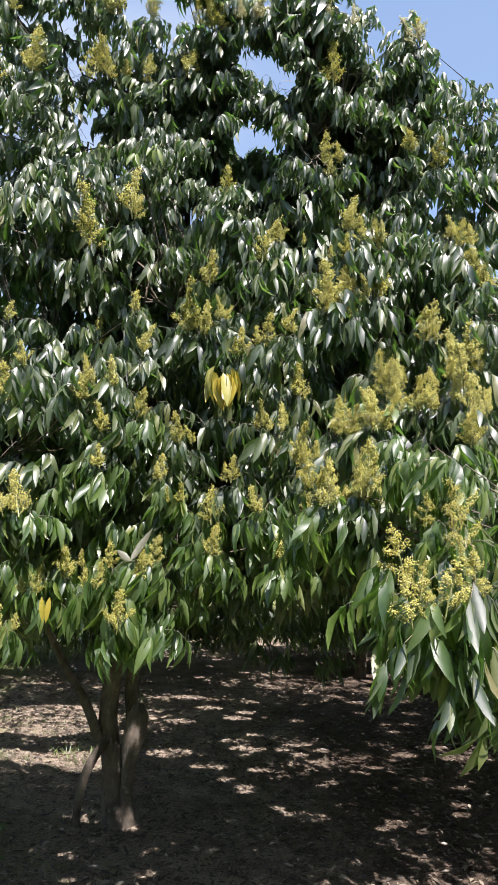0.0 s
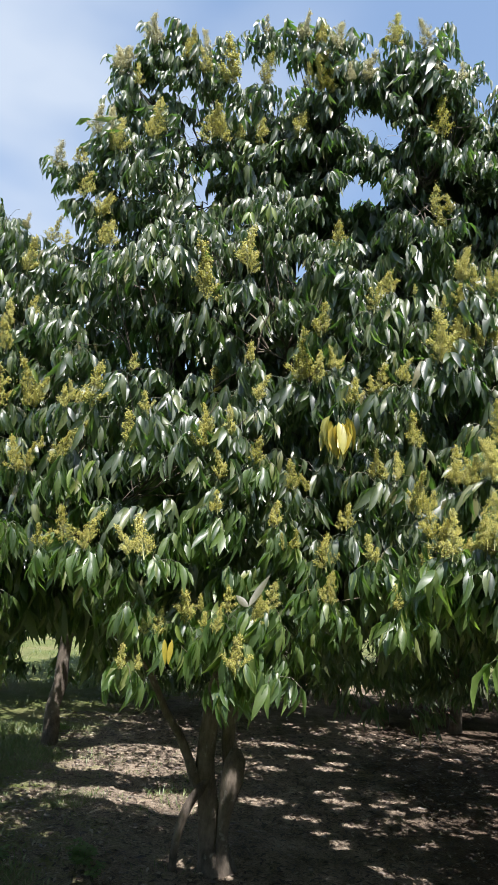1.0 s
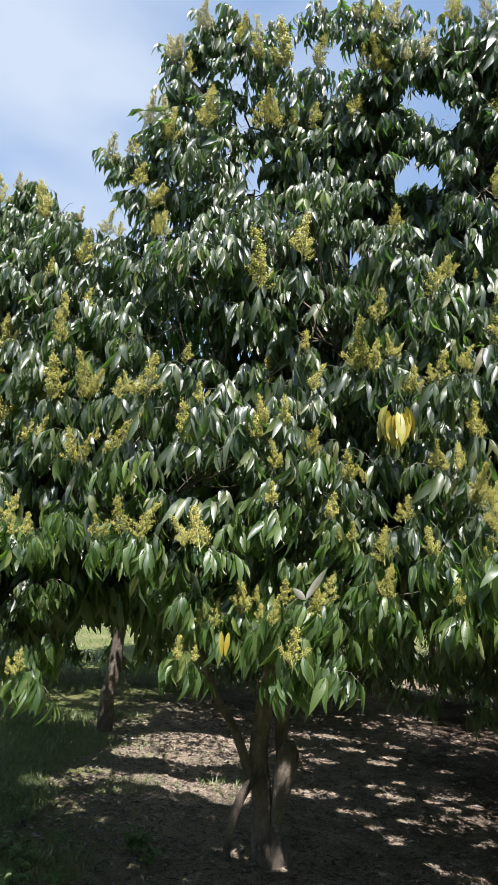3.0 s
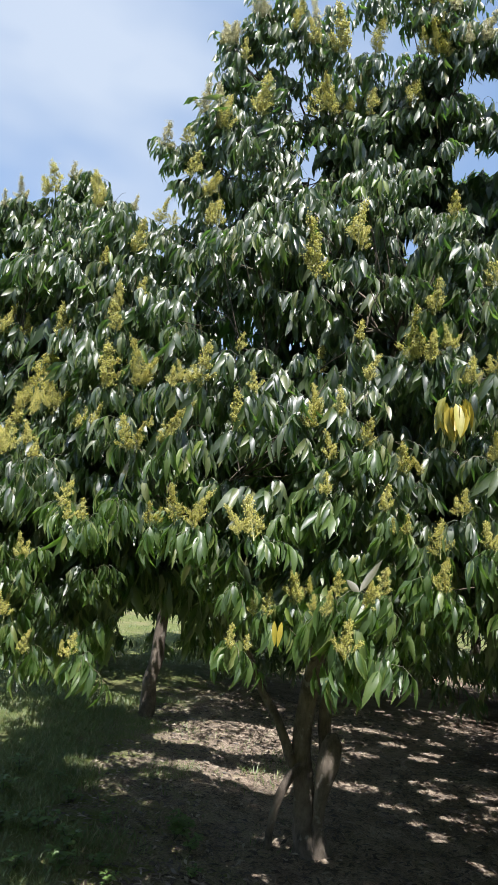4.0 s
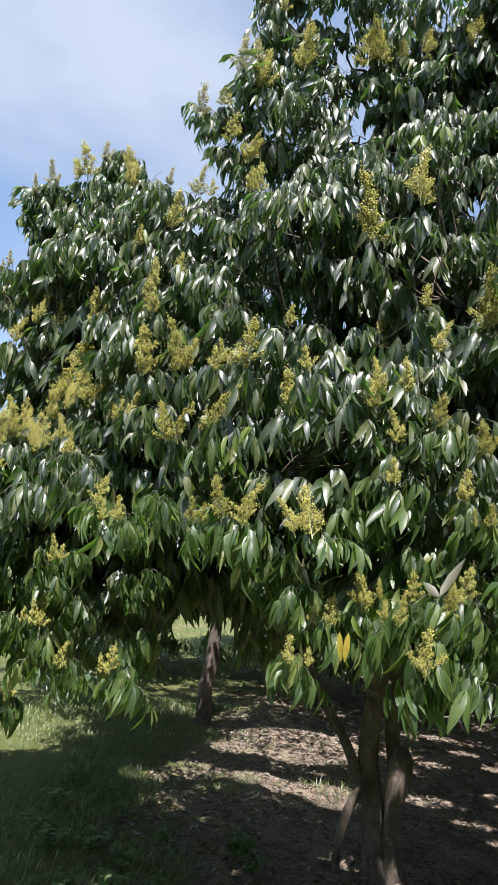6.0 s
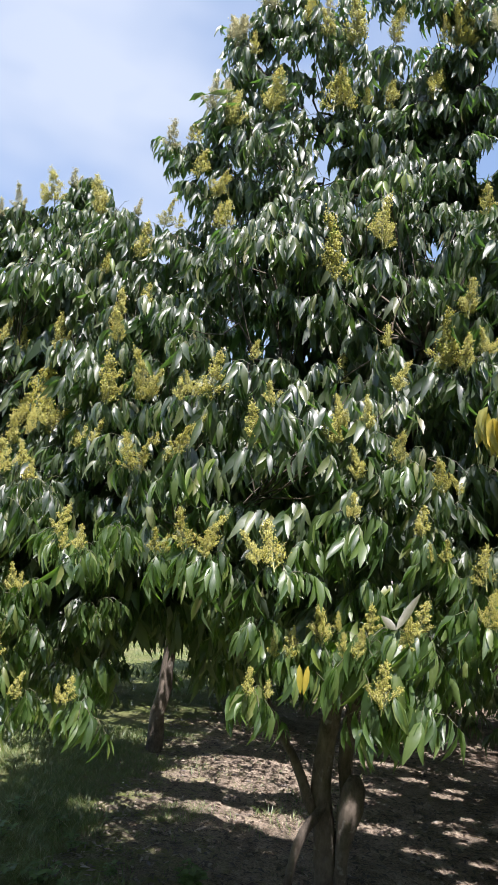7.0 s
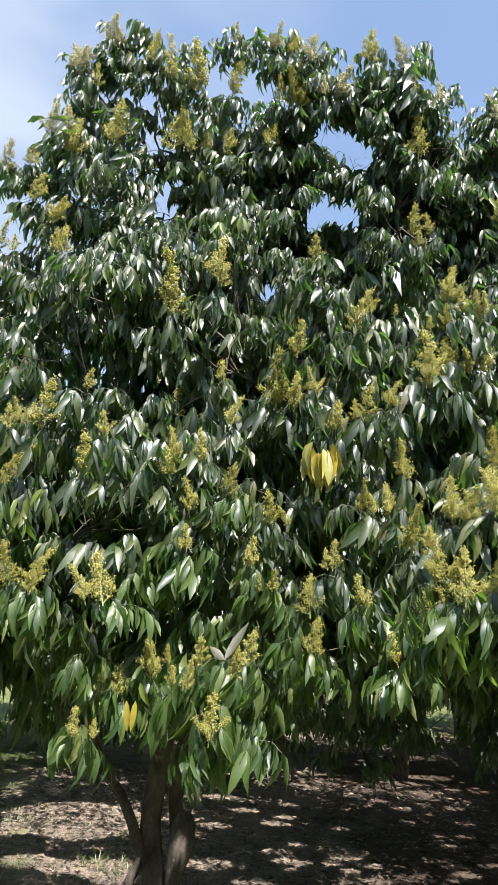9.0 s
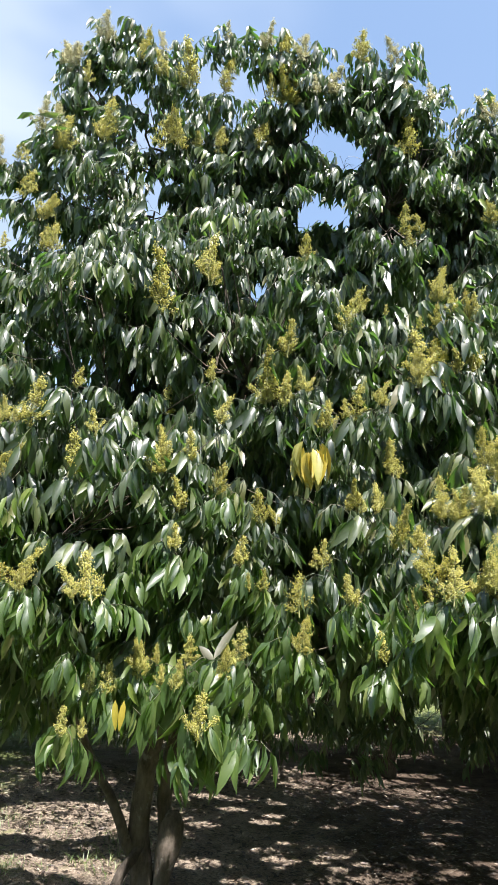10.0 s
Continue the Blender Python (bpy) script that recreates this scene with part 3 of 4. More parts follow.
# ---- ground ----
def ground_mesh():
    """One sheet, fine and slightly uneven near the trees, coarse out to the horizon."""
    near = np.linspace(-9, 10, 96)
    xs = np.concatenate([[-2500, -600, -150, -45, -20], near, [20, 45, 150, 600, 2500]])
    ys = np.concatenate([[-2500, -600, -150, -45, -15], np.linspace(-7, 18, 116), [30, 60, 150, 600, 2500]])
    verts = []
    for y in ys:
        for x in xs:
            z = 0.035 * noise.noise((x * 0.7, y * 0.7, 0)) + 0.012 * noise.noise((x * 3.1, y * 3.1, 4)) if -15 < y < 25 and -12 < x < 12 else 0.0
            verts.append((x, y, z))
    w, tris = len(xs), []
    for j in range(len(ys) - 1):
        for i in range(w - 1):
            a = j * w + i
            tris += [(a, a + 1, a + w + 1), (a, a + w + 1, a + w)]
    return mesh_of("ground", verts, tris, [GROUND])


def ground_height(x, y):
    return 0.035 * noise.noise((x * 0.7, y * 0.7, 0)) + 0.012 * noise.noise((x * 3.1, y * 3.1, 4))


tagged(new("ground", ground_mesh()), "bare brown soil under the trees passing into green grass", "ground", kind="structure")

# ---- the main tree ----
# flower panicles: place of the foot, height
FLOWERS_LOW = [
    (-2.12, 2.43, 1.47, 0.09), (-1.95, 2.41, 1.49, 0.05), (-1.87, 2.49, 1.05, 0.06), (-1.72, 2.41, 1.33, 0.07), (-1.67, 2.40, 1.32, 0.08),
    (-1.62, 2.35, 1.54, 0.07), (-1.59, 2.40, 1.21, 0.07), (-1.34, 2.31, 1.23, 0.05), (-0.77, 2.15, 1.35, 0.06), (-0.67, 2.19, 1.45, 0.05),
    (-0.63, 2.21, 1.49, 0.08), (-0.57, 2.22, 1.51, 0.07), (-0.51, 2.20, 1.47, 0.08), (-0.48, 2.23, 1.53, 0.05), (-0.44, 2.18, 1.35, 0.10),
    (-0.39, 2.22, 1.49, 0.06), (-0.36, 2.26, 1.53, 0.09), (-0.19, 2.28, 1.57, 0.08), (0.03, 2.22, 1.56, 0.09),
]
FLOWERS_MIDDLE_WEST = [
    (-2.13, 2.43, 1.80, 0.09), (-2.09, 2.43, 1.90, 0.11), (-2.02, 2.39, 1.77, 0.09), (-1.97, 2.40, 1.89, 0.13), (-1.92, 2.38, 1.83, 0.08),
    (-1.88, 2.56, 1.92, 0.11), (-1.77, 2.56, 1.91, 0.07), (-1.43, 2.26, 1.72, 0.09), (-1.33, 2.21, 1.68, 0.09), (-1.25, 2.35, 1.94, 0.13),
    (-1.11, 2.34, 1.96, 0.11), (-1.06, 2.18, 1.69, 0.05), (-0.98, 2.20, 1.70, 0.14), (-0.94, 2.20, 1.69, 0.10), (-0.71, 2.11, 1.67, 0.14),
    (-0.54, 2.29, 1.83, 0.08),
]
FLOWERS_MIDDLE_EAST = [
    (-0.54, 2.31, 1.94, 0.06), (-0.35, 2.37, 1.80, 0.09), (-0.30, 2.37, 1.73, 0.05), (-0.29, 2.37, 1.92, 0.08), (-0.21, 2.32, 1.67, 0.12),
    (-0.12, 2.31, 1.80, 0.09), (-0.05, 2.35, 1.97, 0.08), (-0.03, 2.27, 1.70, 0.09), (0.00, 2.34, 1.96, 0.08), (0.08, 2.19, 1.69, 0.08),
    (0.09, 2.28, 1.85, 0.10), (0.18, 1.97, 1.66, 0.05), (0.21, 2.00, 1.72, 0.07), (0.25, 1.99, 1.69, 0.06), (0.27, 2.32, 1.91, 0.08),
    (0.33, 2.29, 1.89, 0.06),
]
FLOWERS_UPPER_WEST = [
    (-2.16, 2.79, 2.09, 0.10), (-2.03, 2.77, 2.08, 0.14), (-1.96, 2.87, 2.30, 0.18), (-1.91, 2.80, 2.16, 0.22), (-1.86, 2.80, 2.19, 0.10),
    (-1.81, 2.74, 2.12, 0.16), (-1.57, 2.57, 2.05, 0.11), (-1.48, 2.54, 2.21, 0.17), (-1.48, 2.52, 2.04, 0.08), (-1.32, 2.50, 2.20, 0.16),
    (-1.18, 2.44, 2.19, 0.09), (-1.12, 2.43, 2.21, 0.08), (-1.08, 2.37, 2.03, 0.07),
]
FLOWERS_UPPER_EAST = [
    (-1.04, 2.41, 2.19, 0.17), (-0.85, 2.32, 2.03, 0.12), (-0.81, 2.33, 2.15, 0.05), (-0.64, 2.31, 2.04, 0.10), (-0.60, 2.33, 2.09, 0.10),
    (-0.51, 2.35, 2.09, 0.06), (-0.45, 2.45, 2.23, 0.09), (-0.42, 2.37, 2.00, 0.07), (-0.11, 2.42, 2.23, 0.07), (-0.06, 2.41, 2.26, 0.11),
    (0.08, 2.40, 2.08, 0.12), (0.27, 2.44, 2.08, 0.07), (0.40, 2.44, 2.10, 0.07),
]
FLOWERS_HIGH_WEST = [
    (-2.48, 2.92, 2.69, 0.10), (-2.30, 2.83, 2.44, 0.11), (-2.22, 2.88, 2.52, 0.15), (-2.12, 2.87, 2.51, 0.11), (-1.89, 2.81, 2.49, 0.13),
    (-1.50, 2.62, 2.57, 0.10), (-1.49, 2.58, 2.45, 0.10), (-1.40, 2.60, 2.60, 0.10), (-0.94, 2.43, 2.33, 0.08), (-0.70, 2.56, 2.64, 0.19),
    (-0.69, 2.71, 2.32, 0.12), (-0.54, 2.51, 2.75, 0.15), (-0.50, 2.50, 2.40, 0.08), (-0.32, 2.59, 2.35, 0.16), (-0.25, 2.55, 2.33, 0.11),
    (-0.24, 2.58, 2.53, 0.14),
]
FLOWERS_HIGH_EAST = [
    (-0.19, 2.52, 2.38, 0.08), (-0.06, 2.54, 2.61, 0.14), (0.03, 2.38, 2.30, 0.05), (0.03, 2.63, 2.72, 0.08), (0.16, 2.44, 2.39, 0.09),
    (0.19, 2.47, 2.42, 0.15), (0.23, 2.48, 2.39, 0.17), (0.24, 2.50, 2.61, 0.06), (0.25, 2.51, 2.71, 0.14), (0.27, 2.50, 2.43, 0.11),
    (0.28, 2.49, 2.66, 0.10), (0.33, 2.50, 2.67, 0.09), (0.34, 2.51, 2.62, 0.09), (0.36, 2.51, 2.47, 0.12), (0.54, 2.49, 2.31, 0.15),
    (0.65, 2.66, 2.77, 0.09), (0.66, 2.55, 2.52, 0.13),
]
FLOWERS_TOP_WEST = [
    (-2.30, 3.08, 2.94, 0.14), (-2.25, 3.16, 3.39, 0.20), (-1.88, 3.01, 3.23, 0.18), (-1.83, 2.88, 2.90, 0.08), (-1.69, 2.79, 2.83, 0.07),
    (-1.50, 2.70, 2.84, 0.15), (-1.39, 2.69, 2.96, 0.10), (-1.32, 2.70, 3.35, 0.11), (-1.31, 2.69, 3.18, 0.14), (-1.22, 2.68, 3.08, 0.13),
    (-1.15, 2.70, 3.38, 0.15), (-1.14, 2.66, 2.93, 0.14), (-1.13, 2.76, 3.77, 0.11), (-1.03, 2.73, 3.47, 0.17), (-0.93, 2.79, 3.92, 0.14),
    (-0.81, 2.78, 3.84, 0.11), (-0.77, 2.81, 3.51, 0.20),
]
FLOWERS_TOP_EAST = [
    (-0.69, 2.78, 3.78, 0.19), (-0.58, 2.81, 3.50, 0.12), (-0.57, 2.79, 3.77, 0.12), (-0.39, 2.84, 3.54, 0.16), (-0.34, 2.81, 3.77, 0.10),
    (-0.31, 2.76, 3.94, 0.13), (-0.29, 2.82, 3.73, 0.14), (-0.27, 2.78, 3.86, 0.11), (-0.26, 2.80, 3.79, 0.15), (-0.21, 2.60, 2.89, 0.09),
    (-0.02, 2.73, 3.89, 0.15), (0.18, 2.72, 3.09, 0.13), (0.19, 2.73, 3.04, 0.08), (0.21, 2.80, 3.48, 0.20), (0.26, 2.71, 3.09, 0.06),
    (0.51, 2.75, 3.17, 0.12), (0.61, 2.69, 3.06, 0.11),
]
FLOWERS_WEST_END = [
    (-2.25, 2.48, 1.90, 0.14), (-2.14, 2.47, 1.93, 0.15), (-1.98, 2.41, 1.91, 0.13), (-2.02, 2.59, 1.98, 0.14), (-1.91, 2.61, 1.95, 0.12), (-2.13, 2.43, 1.82, 0.11), (-2.08, 2.60, 2.00, 0.15), (-1.97, 2.38, 1.82, 0.10), (-1.85, 2.64, 1.97, 0.11), (-2.22, 2.45, 1.77, 0.09),
]
FADED_FLOWERS = [
    (-2.60, 2.91, 2.93, 0.10), (-2.51, 2.98, 2.92, 0.10), (-2.45, 3.03, 3.32, 0.12), (-2.43, 2.77, 2.38, 0.07), (-2.39, 3.09, 3.38, 0.14),
    (-2.17, 3.18, 3.54, 0.14), (-1.60, 2.81, 3.15, 0.09), (-1.41, 2.72, 3.38, 0.15), (-1.22, 2.68, 3.50, 0.23), (-1.21, 2.75, 3.94, 0.17),
    (-1.18, 2.76, 3.96, 0.15), (-1.05, 2.76, 4.07, 0.15), (-0.82, 2.77, 4.02, 0.14), (-0.56, 2.74, 4.07, 0.11), (-0.39, 2.74, 4.04, 0.14),
    (-0.23, 2.74, 3.99, 0.14), (-0.14, 2.76, 3.84, 0.16), (-0.10, 2.76, 3.80, 0.12), (0.12, 2.72, 3.94, 0.14), (0.18, 2.74, 3.82, 0.08),
    (0.29, 2.76, 3.82, 0.10), (0.54, 2.82, 3.75, 0.14),
]
FLOWERS = FLOWERS_WEST_END + FLOWERS_LOW + FLOWERS_MIDDLE_WEST + FLOWERS_MIDDLE_EAST + FLOWERS_UPPER_WEST + FLOWERS_UPPER_EAST + FLOWERS_HIGH_WEST + FLOWERS_HIGH_EAST + FLOWERS_TOP_WEST + FLOWERS_TOP_EAST

# the front of the crown: x, z, y
FRONT = [
    (-0.54, 2.79, 2.47), (-0.72, 2.79, 2.57), (-1.19, 3.51, 2.67), (-1.06, 2.3, 2.44), (-0.86, 2.08, 2.32), (-0.63, 2.11, 2.34), (-0.7, 1.73, 2.06),
    (-0.83, 3.35, 2.94), (-1.49, 2.27, 2.51), (-2.19, 3.52, 3.2), (-1.97, 2.34, 2.9), (-0.74, 1.25, 2.12), (-0.35, 1.78, 2.38), (-0.43, 1.39, 2.17),
    (-0.28, 2.45, 2.65), (-0.19, 2.14, 2.38), (-1.27, 3.0, 2.68), (-0.14, 2.28, 2.4), (-0.21, 1.49, 2.27), (0.02, 1.82, 2.27), (-0.66, 1.97, 2.27),
    (0.27, 2.43, 2.52), (0.17, 2.95, 2.84), (-2.22, 2.2, 2.89), (-1.9, 1.84, 2.35), (-1.8, 1.47, 2.4), (-1.3, 1.6, 2.18), (0.18, 1.68, 1.94),
    (0.24, 2.09, 2.46), (-0.4, 3.6, 2.85), (0.5, 3.5, 2.9), (-1.95, 1.1, 2.5),
]
# the outline of the crown as it hangs, x and z: up the west side, along the top, back along the lowest shoots
OUTLINE_WEST = [(-2.45, 1.3), (-2.42, 2.31), (-2.57, 2.67), (-2.62, 2.94), (-2.41, 3.0), (-2.54, 3.12), (-2.58, 3.38), (-2.37, 3.42), (-2.29, 3.57), (-2.13, 3.6), (-1.92, 3.4), (-1.55, 3.0), (-1.47, 3.05), (-1.3, 3.08), (-1.44, 3.36), (-1.3, 3.42), (-1.28, 3.6)]
OUTLINE_TOP = [(-1.26, 3.82), (-1.15, 3.98), (-1.07, 4.06), (-0.98, 3.96), (-0.81, 3.99), (-0.68, 3.91), (-0.62, 3.91), (-0.55, 4.01), (-0.47, 4.02), (-0.28, 4.0), (-0.2, 3.91), (-0.11, 3.85), (-0.05, 3.91), (0.12, 3.93), (0.22, 3.85), (0.33, 3.8), (0.39, 3.63), (0.46, 3.66), (0.51, 3.72), (0.62, 3.7)]
OUTLINE_LOW = [(0.62, 1.66), (0.28, 1.63), (0.08, 1.62), (-0.01, 1.58), (-0.08, 1.42), (-0.1, 1.64), (-0.18, 1.63), (-0.24, 1.48), (-0.3, 1.38), (-0.4, 1.36), (-0.52, 1.4), (-0.69, 1.4), (-0.78, 1.36), (-0.84, 1.42), (-0.93, 1.52), (-1.05, 1.56), (-1.16, 1.46), (-1.24, 1.22), (-1.46, 1.2), (-1.88, 1.1), (-2.08, 1.28)]
OUTLINE = np.array(OUTLINE_WEST + [(x, z + 0.04) for x, z in OUTLINE_TOP] + OUTLINE_LOW)
# dark hollows between the boughs: x, z, half width, half height
HOLLOWS = [(-0.75, 2.5, 0.33, 0.11), (-1.2, 2.62, 0.13, 0.06), (-0.7, 2.47, 0.16, 0.1), (-0.43, 2.56, 0.07, 0.11), (-0.38, 2.16, 0.08, 0.07), (-0.88, 2.5, 0.09, 0.07), (-0.64, 1.85, 0.07, 0.07), (-0.43, 1.74, 0.08, 0.1), (-0.26, 2.01, 0.06, 0.04), (-1.87, 2.38, 0.08, 0.05),
           (-1.71, 1.7, 0.09, 0.08), (-1.32, 1.43, 0.15, 0.18), (-1.12, 2.5, 0.07, 0.07), (-0.74, 2.32, 0.05, 0.11), (0.02, 2.24, 0.04, 0.07), (-0.08, 1.65, 0.07, 0.13), (-0.45, 1.97, 0.03, 0.07)]
HOLLOWS += [(-0.89, 2.75, 0.12, 0.07), (-1.08, 2.62, 0.10, 0.08), (-0.71, 2.46, 0.13, 0.13), (-0.58, 2.55, 0.07, 0.10), (-0.70, 2.31, 0.09, 0.08), (-0.36, 2.58, 0.07, 0.08), (-0.04, 3.02, 0.10, 0.13), (-0.38, 3.08, 0.05, 0.16), (-0.55, 2.06, 0.05, 0.07), (-0.22, 1.94, 0.09, 0.05),
            (-0.52, 2.20, 0.05, 0.07), (-1.21, 1.64, 0.10, 0.08), (-1.30, 1.54, 0.09, 0.09), (-1.22, 1.37, 0.12, 0.15), (-1.05, 1.60, 0.09, 0.07), (-1.71, 1.55, 0.16, 0.07), (-1.12, 1.47, 0.09, 0.10), (-1.50, 1.15, 0.16, 0.07), (-0.83, 1.41, 0.06, 0.08), (-1.73, 1.89, 0.07, 0.06)]
HOLLOWS += [(-0.44, 1.70, 0.06, 0.07), (-0.19, 1.87, 0.07, 0.05), (-0.05, 1.57, 0.06, 0.08), (0.09, 1.50, 0.07, 0.06), (-0.23, 1.47, 0.05, 0.07), (0.19, 2.09, 0.06, 0.07), (-0.28, 1.81, 0.06, 0.06), (0.06, 1.75, 0.04, 0.05)]


def crown_front(x, z):
    """How far out the front of the crown stands at this height."""
    f = np.array(FRONT)
    w = ((f[:, 0] - x) ** 2 + (f[:, 1] - z) ** 2 + 0.01) ** -1.5
    return float((w * f[:, 2]).sum() / w.sum())


def in_outline(x, z):
    a, b = OUTLINE, np.roll(OUTLINE, -1, axis=0)
    cross = (a[:, 1] > z) != (b[:, 1] > z)
    at = a[:, 0] + (z - a[:, 1]) / np.where(cross, b[:, 1] - a[:, 1], 1.0) * (b[:, 0] - a[:, 0])
    return bool(np.count_nonzero(cross & (x < at)) % 2)


def leafy_places(r, taken):
    """Leafy shoots over the whole front of the crown, a hand's width apart, sparser in the hollows."""
    taken, out = [np.array((p[0], p[2])) for p in taken], []
    for _ in range(16000):
        x, z = r.uniform(-2.65, 0.65), r.uniform(1.05, 4.08)
        if not in_outline(x, z):
            continue
        hollow = any(((x - hx) / hw) ** 2 + ((z - 0.02 - hz) / hh) ** 2 < 1.2 for hx, hz, hw, hh in HOLLOWS)
        if hollow and r.uniform() > 0.04:
            continue
        clump = noise.noise((x * 2.7, z * 3.6, 1.7)) + 0.6 * noise.noise((x * 6.5, z * 8.0, 5.1))
        if clump < (-0.3 if z > 3.0 else 0.0 if z > 2.0 else 0.06) and r.uniform() > 0.12:
            continue
        apart = 0.074 if z > 2.8 else 0.094 if z > 2.0 else 0.108
        if taken and np.min(np.sum((np.array(taken) - (x, z)) ** 2, axis=1)) < apart ** 2:
            continue
        behind = any(abs(x - f[0]) < 0.1 and -0.03 < z - f[2] < f[3] + 0.17 for f in FLOWERS)
        p = np.array((x, crown_front(x, z) + r.normal(0.03, 0.04) - 0.16 * clump + (0.22 if hollow else 0.13 if behind else 0.0) + (0.34 if z < 1.7 and -1.6 < x < -0.9 else 0.0), z))
        if in_opening(p, 0.8, 0.055 if z > 1.8 else 0.085):
            continue
        down = p[:2] - p[2] * np.array((SUN_FROM.x, SUN_FROM.y)) / SUN_FROM.z
        if any(math.hypot(down[0] - cx, down[1] - cy) < cr + 0.03 for cx, cy, cr in STEM_CHINKS):
            continue
        taken.append(np.array((x, z)))
        out.append(p)
    return out


def main_tree():
    r = np.random.default_rng(7)
    tree = tagged(new("lychee_tree"), "tall lychee tree in bloom with a twisted grey trunk", "tree", "orchard trees")
    left = np.array([(-0.805, 4.42, -0.06), (-0.815, 4.42, 0.03), (-0.841, 4.42, 0.163), (-0.871, 4.42, 0.344), (-0.906, 4.42, 0.527), (-0.902, 4.42, 0.718), (-0.881, 4.42, 0.882), (-0.855, 4.4, 1.05), (-0.82, 4.35, 1.3)])
    right = np.array([(-0.765, 4.38, -0.05), (-0.768, 4.36, 0.1), (-0.768, 4.35, 0.22), (-0.748, 4.34, 0.36), (-0.722, 4.33, 0.5), (-0.715, 4.34, 0.6), (-0.718, 4.36, 0.66)])
    rear = np.array([(-0.79, 4.47, 0.3), (-0.772, 4.48, 0.512), (-0.79, 4.48, 0.686), (-0.783, 4.48, 0.849), (-0.755, 4.48, 1.016), (-0.7, 4.46, 1.25)])
    third = np.array([(-0.89, 4.41, 0.38), (-0.955, 4.38, 0.47), (-0.995, 4.37, 0.58), (-1.07, 4.37, 0.72), (-1.16, 4.36, 0.84), (-1.23, 4.32, 1.0), (-1.33, 4.2, 1.25)])
    trunk = join([thick_stem(left, (0.14, 0.105, 0.076, 0.055, 0.052, 0.053, 0.052, 0.048, 0.044), 3, 40), thick_stem(right, (0.055, 0.04, 0.034, 0.045, 0.064, 0.058, 0.026), 5, 32), thick_stem(rear, (0.03, 0.036, 0.038, 0.038, 0.038, 0.036), 9, 28)])
    part("trunk", mesh_of("trunk", *trunk, [BARK]), tree)
    part("limb", mesh_of("limb", *thick_stem(third, (0.036, 0.03, 0.026, 0.024, 0.022, 0.02, 0.018), 6, 28, 12), [BARK]), tree)
    low_bough = np.array([(-0.88, 4.4, 0.46), (-0.95, 4.35, 0.385), (-0.995, 4.33, 0.29), (-1.02, 4.32, 0.18), (-1.035, 4.32, 0.06), (-1.04, 4.32, -0.03)])
    part("limb", mesh_of("limb", *thick_stem(low_bough, (0.034, 0.027, 0.025, 0.023, 0.022, 0.022), 8, 20, 12), [BARK]), tree, "low side branch bent down to the soil")
    nodes = []
    ends = [(left[-1], (-0.9, 2.95, 3.3)), (left[-1], (-0.78, 3.05, 3.6)), (rear[-1], (0.15, 2.95, 3.4)), (rear[-1], (0.5, 3.0, 3.3)), (left[-1], (-1.9, 3.3, 2.9)),
            (third[-1], (-1.7, 2.9, 2.0)), (third[-1], (-1.1, 2.5, 1.75)), (rear[-1], (0.2, 3.05, 2.1)), (rear[-2], (0.35, 3.1, 1.75)), (left[-1], (-0.4, 2.8, 2.5)), (rear[-1], (-0.3, 3.0, 3.7)),
            (left[-1], (-0.9, 2.8, 2.4)), (rear[-1], (0.5, 4.6, 3.0)), (left[-1], (-0.4, 5.0, 3.1)), (left[-2], (-1.15, 3.2, 1.8)), (left[-1], (-2.2, 3.4, 3.2)), (third[-1], (-2.2, 2.9, 2.4))]
    for a, e in ends:
        line = limb_points(r, a, e)
        part("limb", mesh_of("limb", *tube(line, np.linspace(0.036, 0.009, 7), 8, 0.04, r), [BARK]), tree)
        nodes += list(line[2:])
    flowering = [f for f in FLOWERS if not in_opening(f[:3], 0.6)]
    leafy = leafy_places(r, FLOWERS + FADED_FLOWERS)
    crest = [np.array((x + s * r.uniform(0.04, 0.09), y + r.uniform(0.0, 0.08), z + r.uniform(-0.03, 0.07))) for x, y, z, h in FADED_FLOWERS if z > 3.3 for s in (-1, 0, 1)]
    leafy += [p for p in crest if not in_opening(p, 0.8, 0.04)]
    flower_shoots(tree, leafy, flowering, 11, PANICLES)
    flower_shoots(tree, [], [(x, y, z - (0.09 if z > 3.8 else 0.05), h * 0.85) for x, y, z, h in FADED_FLOWERS], 12, FADED_PANICLES)
    front = [np.array(p[:3]) for p in leafy + flowering + FADED_FLOWERS]
    fill = []
    for x, y, z in front:
        for k in range(1 if z < 1.75 else 4 if z > 3.2 else 2):
            q = np.array((x + r.normal(0, 0.07), y + r.uniform(0.03 if z > 3.2 else 0.13 if z > 2.0 else 0.22, 0.45), z - 0.03 + r.normal(0, 0.06)))
            if not in_opening(q, 1.0, 0.06) and in_outline(q[0], q[2] + 0.02) and not any(((q[0] - hx) / hw) ** 2 + ((q[2] - 0.02 - hz) / hh) ** 2 < 1.1 for hx, hz, hw, hh in HOLLOWS):
                fill.append(q)
    deep = [np.array((r.uniform(-1.9, 0.9), r.uniform(3.1, 3.7), r.uniform(1.8, 3.1))) for k in range(430)]
    deep += [np.array((r.uniform(-2.2, -1.2), r.uniform(2.85, 3.6), r.uniform(1.25, 2.0))) for k in range(230)]
    deep += [np.array((r.uniform(-1.0, -0.45), r.uniform(2.7, 3.5), r.uniform(1.5, 2.0))) for k in range(80)]
    deep += [np.array((r.uniform(0.1, 1.2), r.uniform(2.9, 3.7), r.uniform(1.7, 2.1))) for k in range(120)]
    deep += [np.array((r.uniform(-0.4, 0.7), r.uniform(3.3, 4.0), r.uniform(1.45, 1.75))) for k in range(80)]
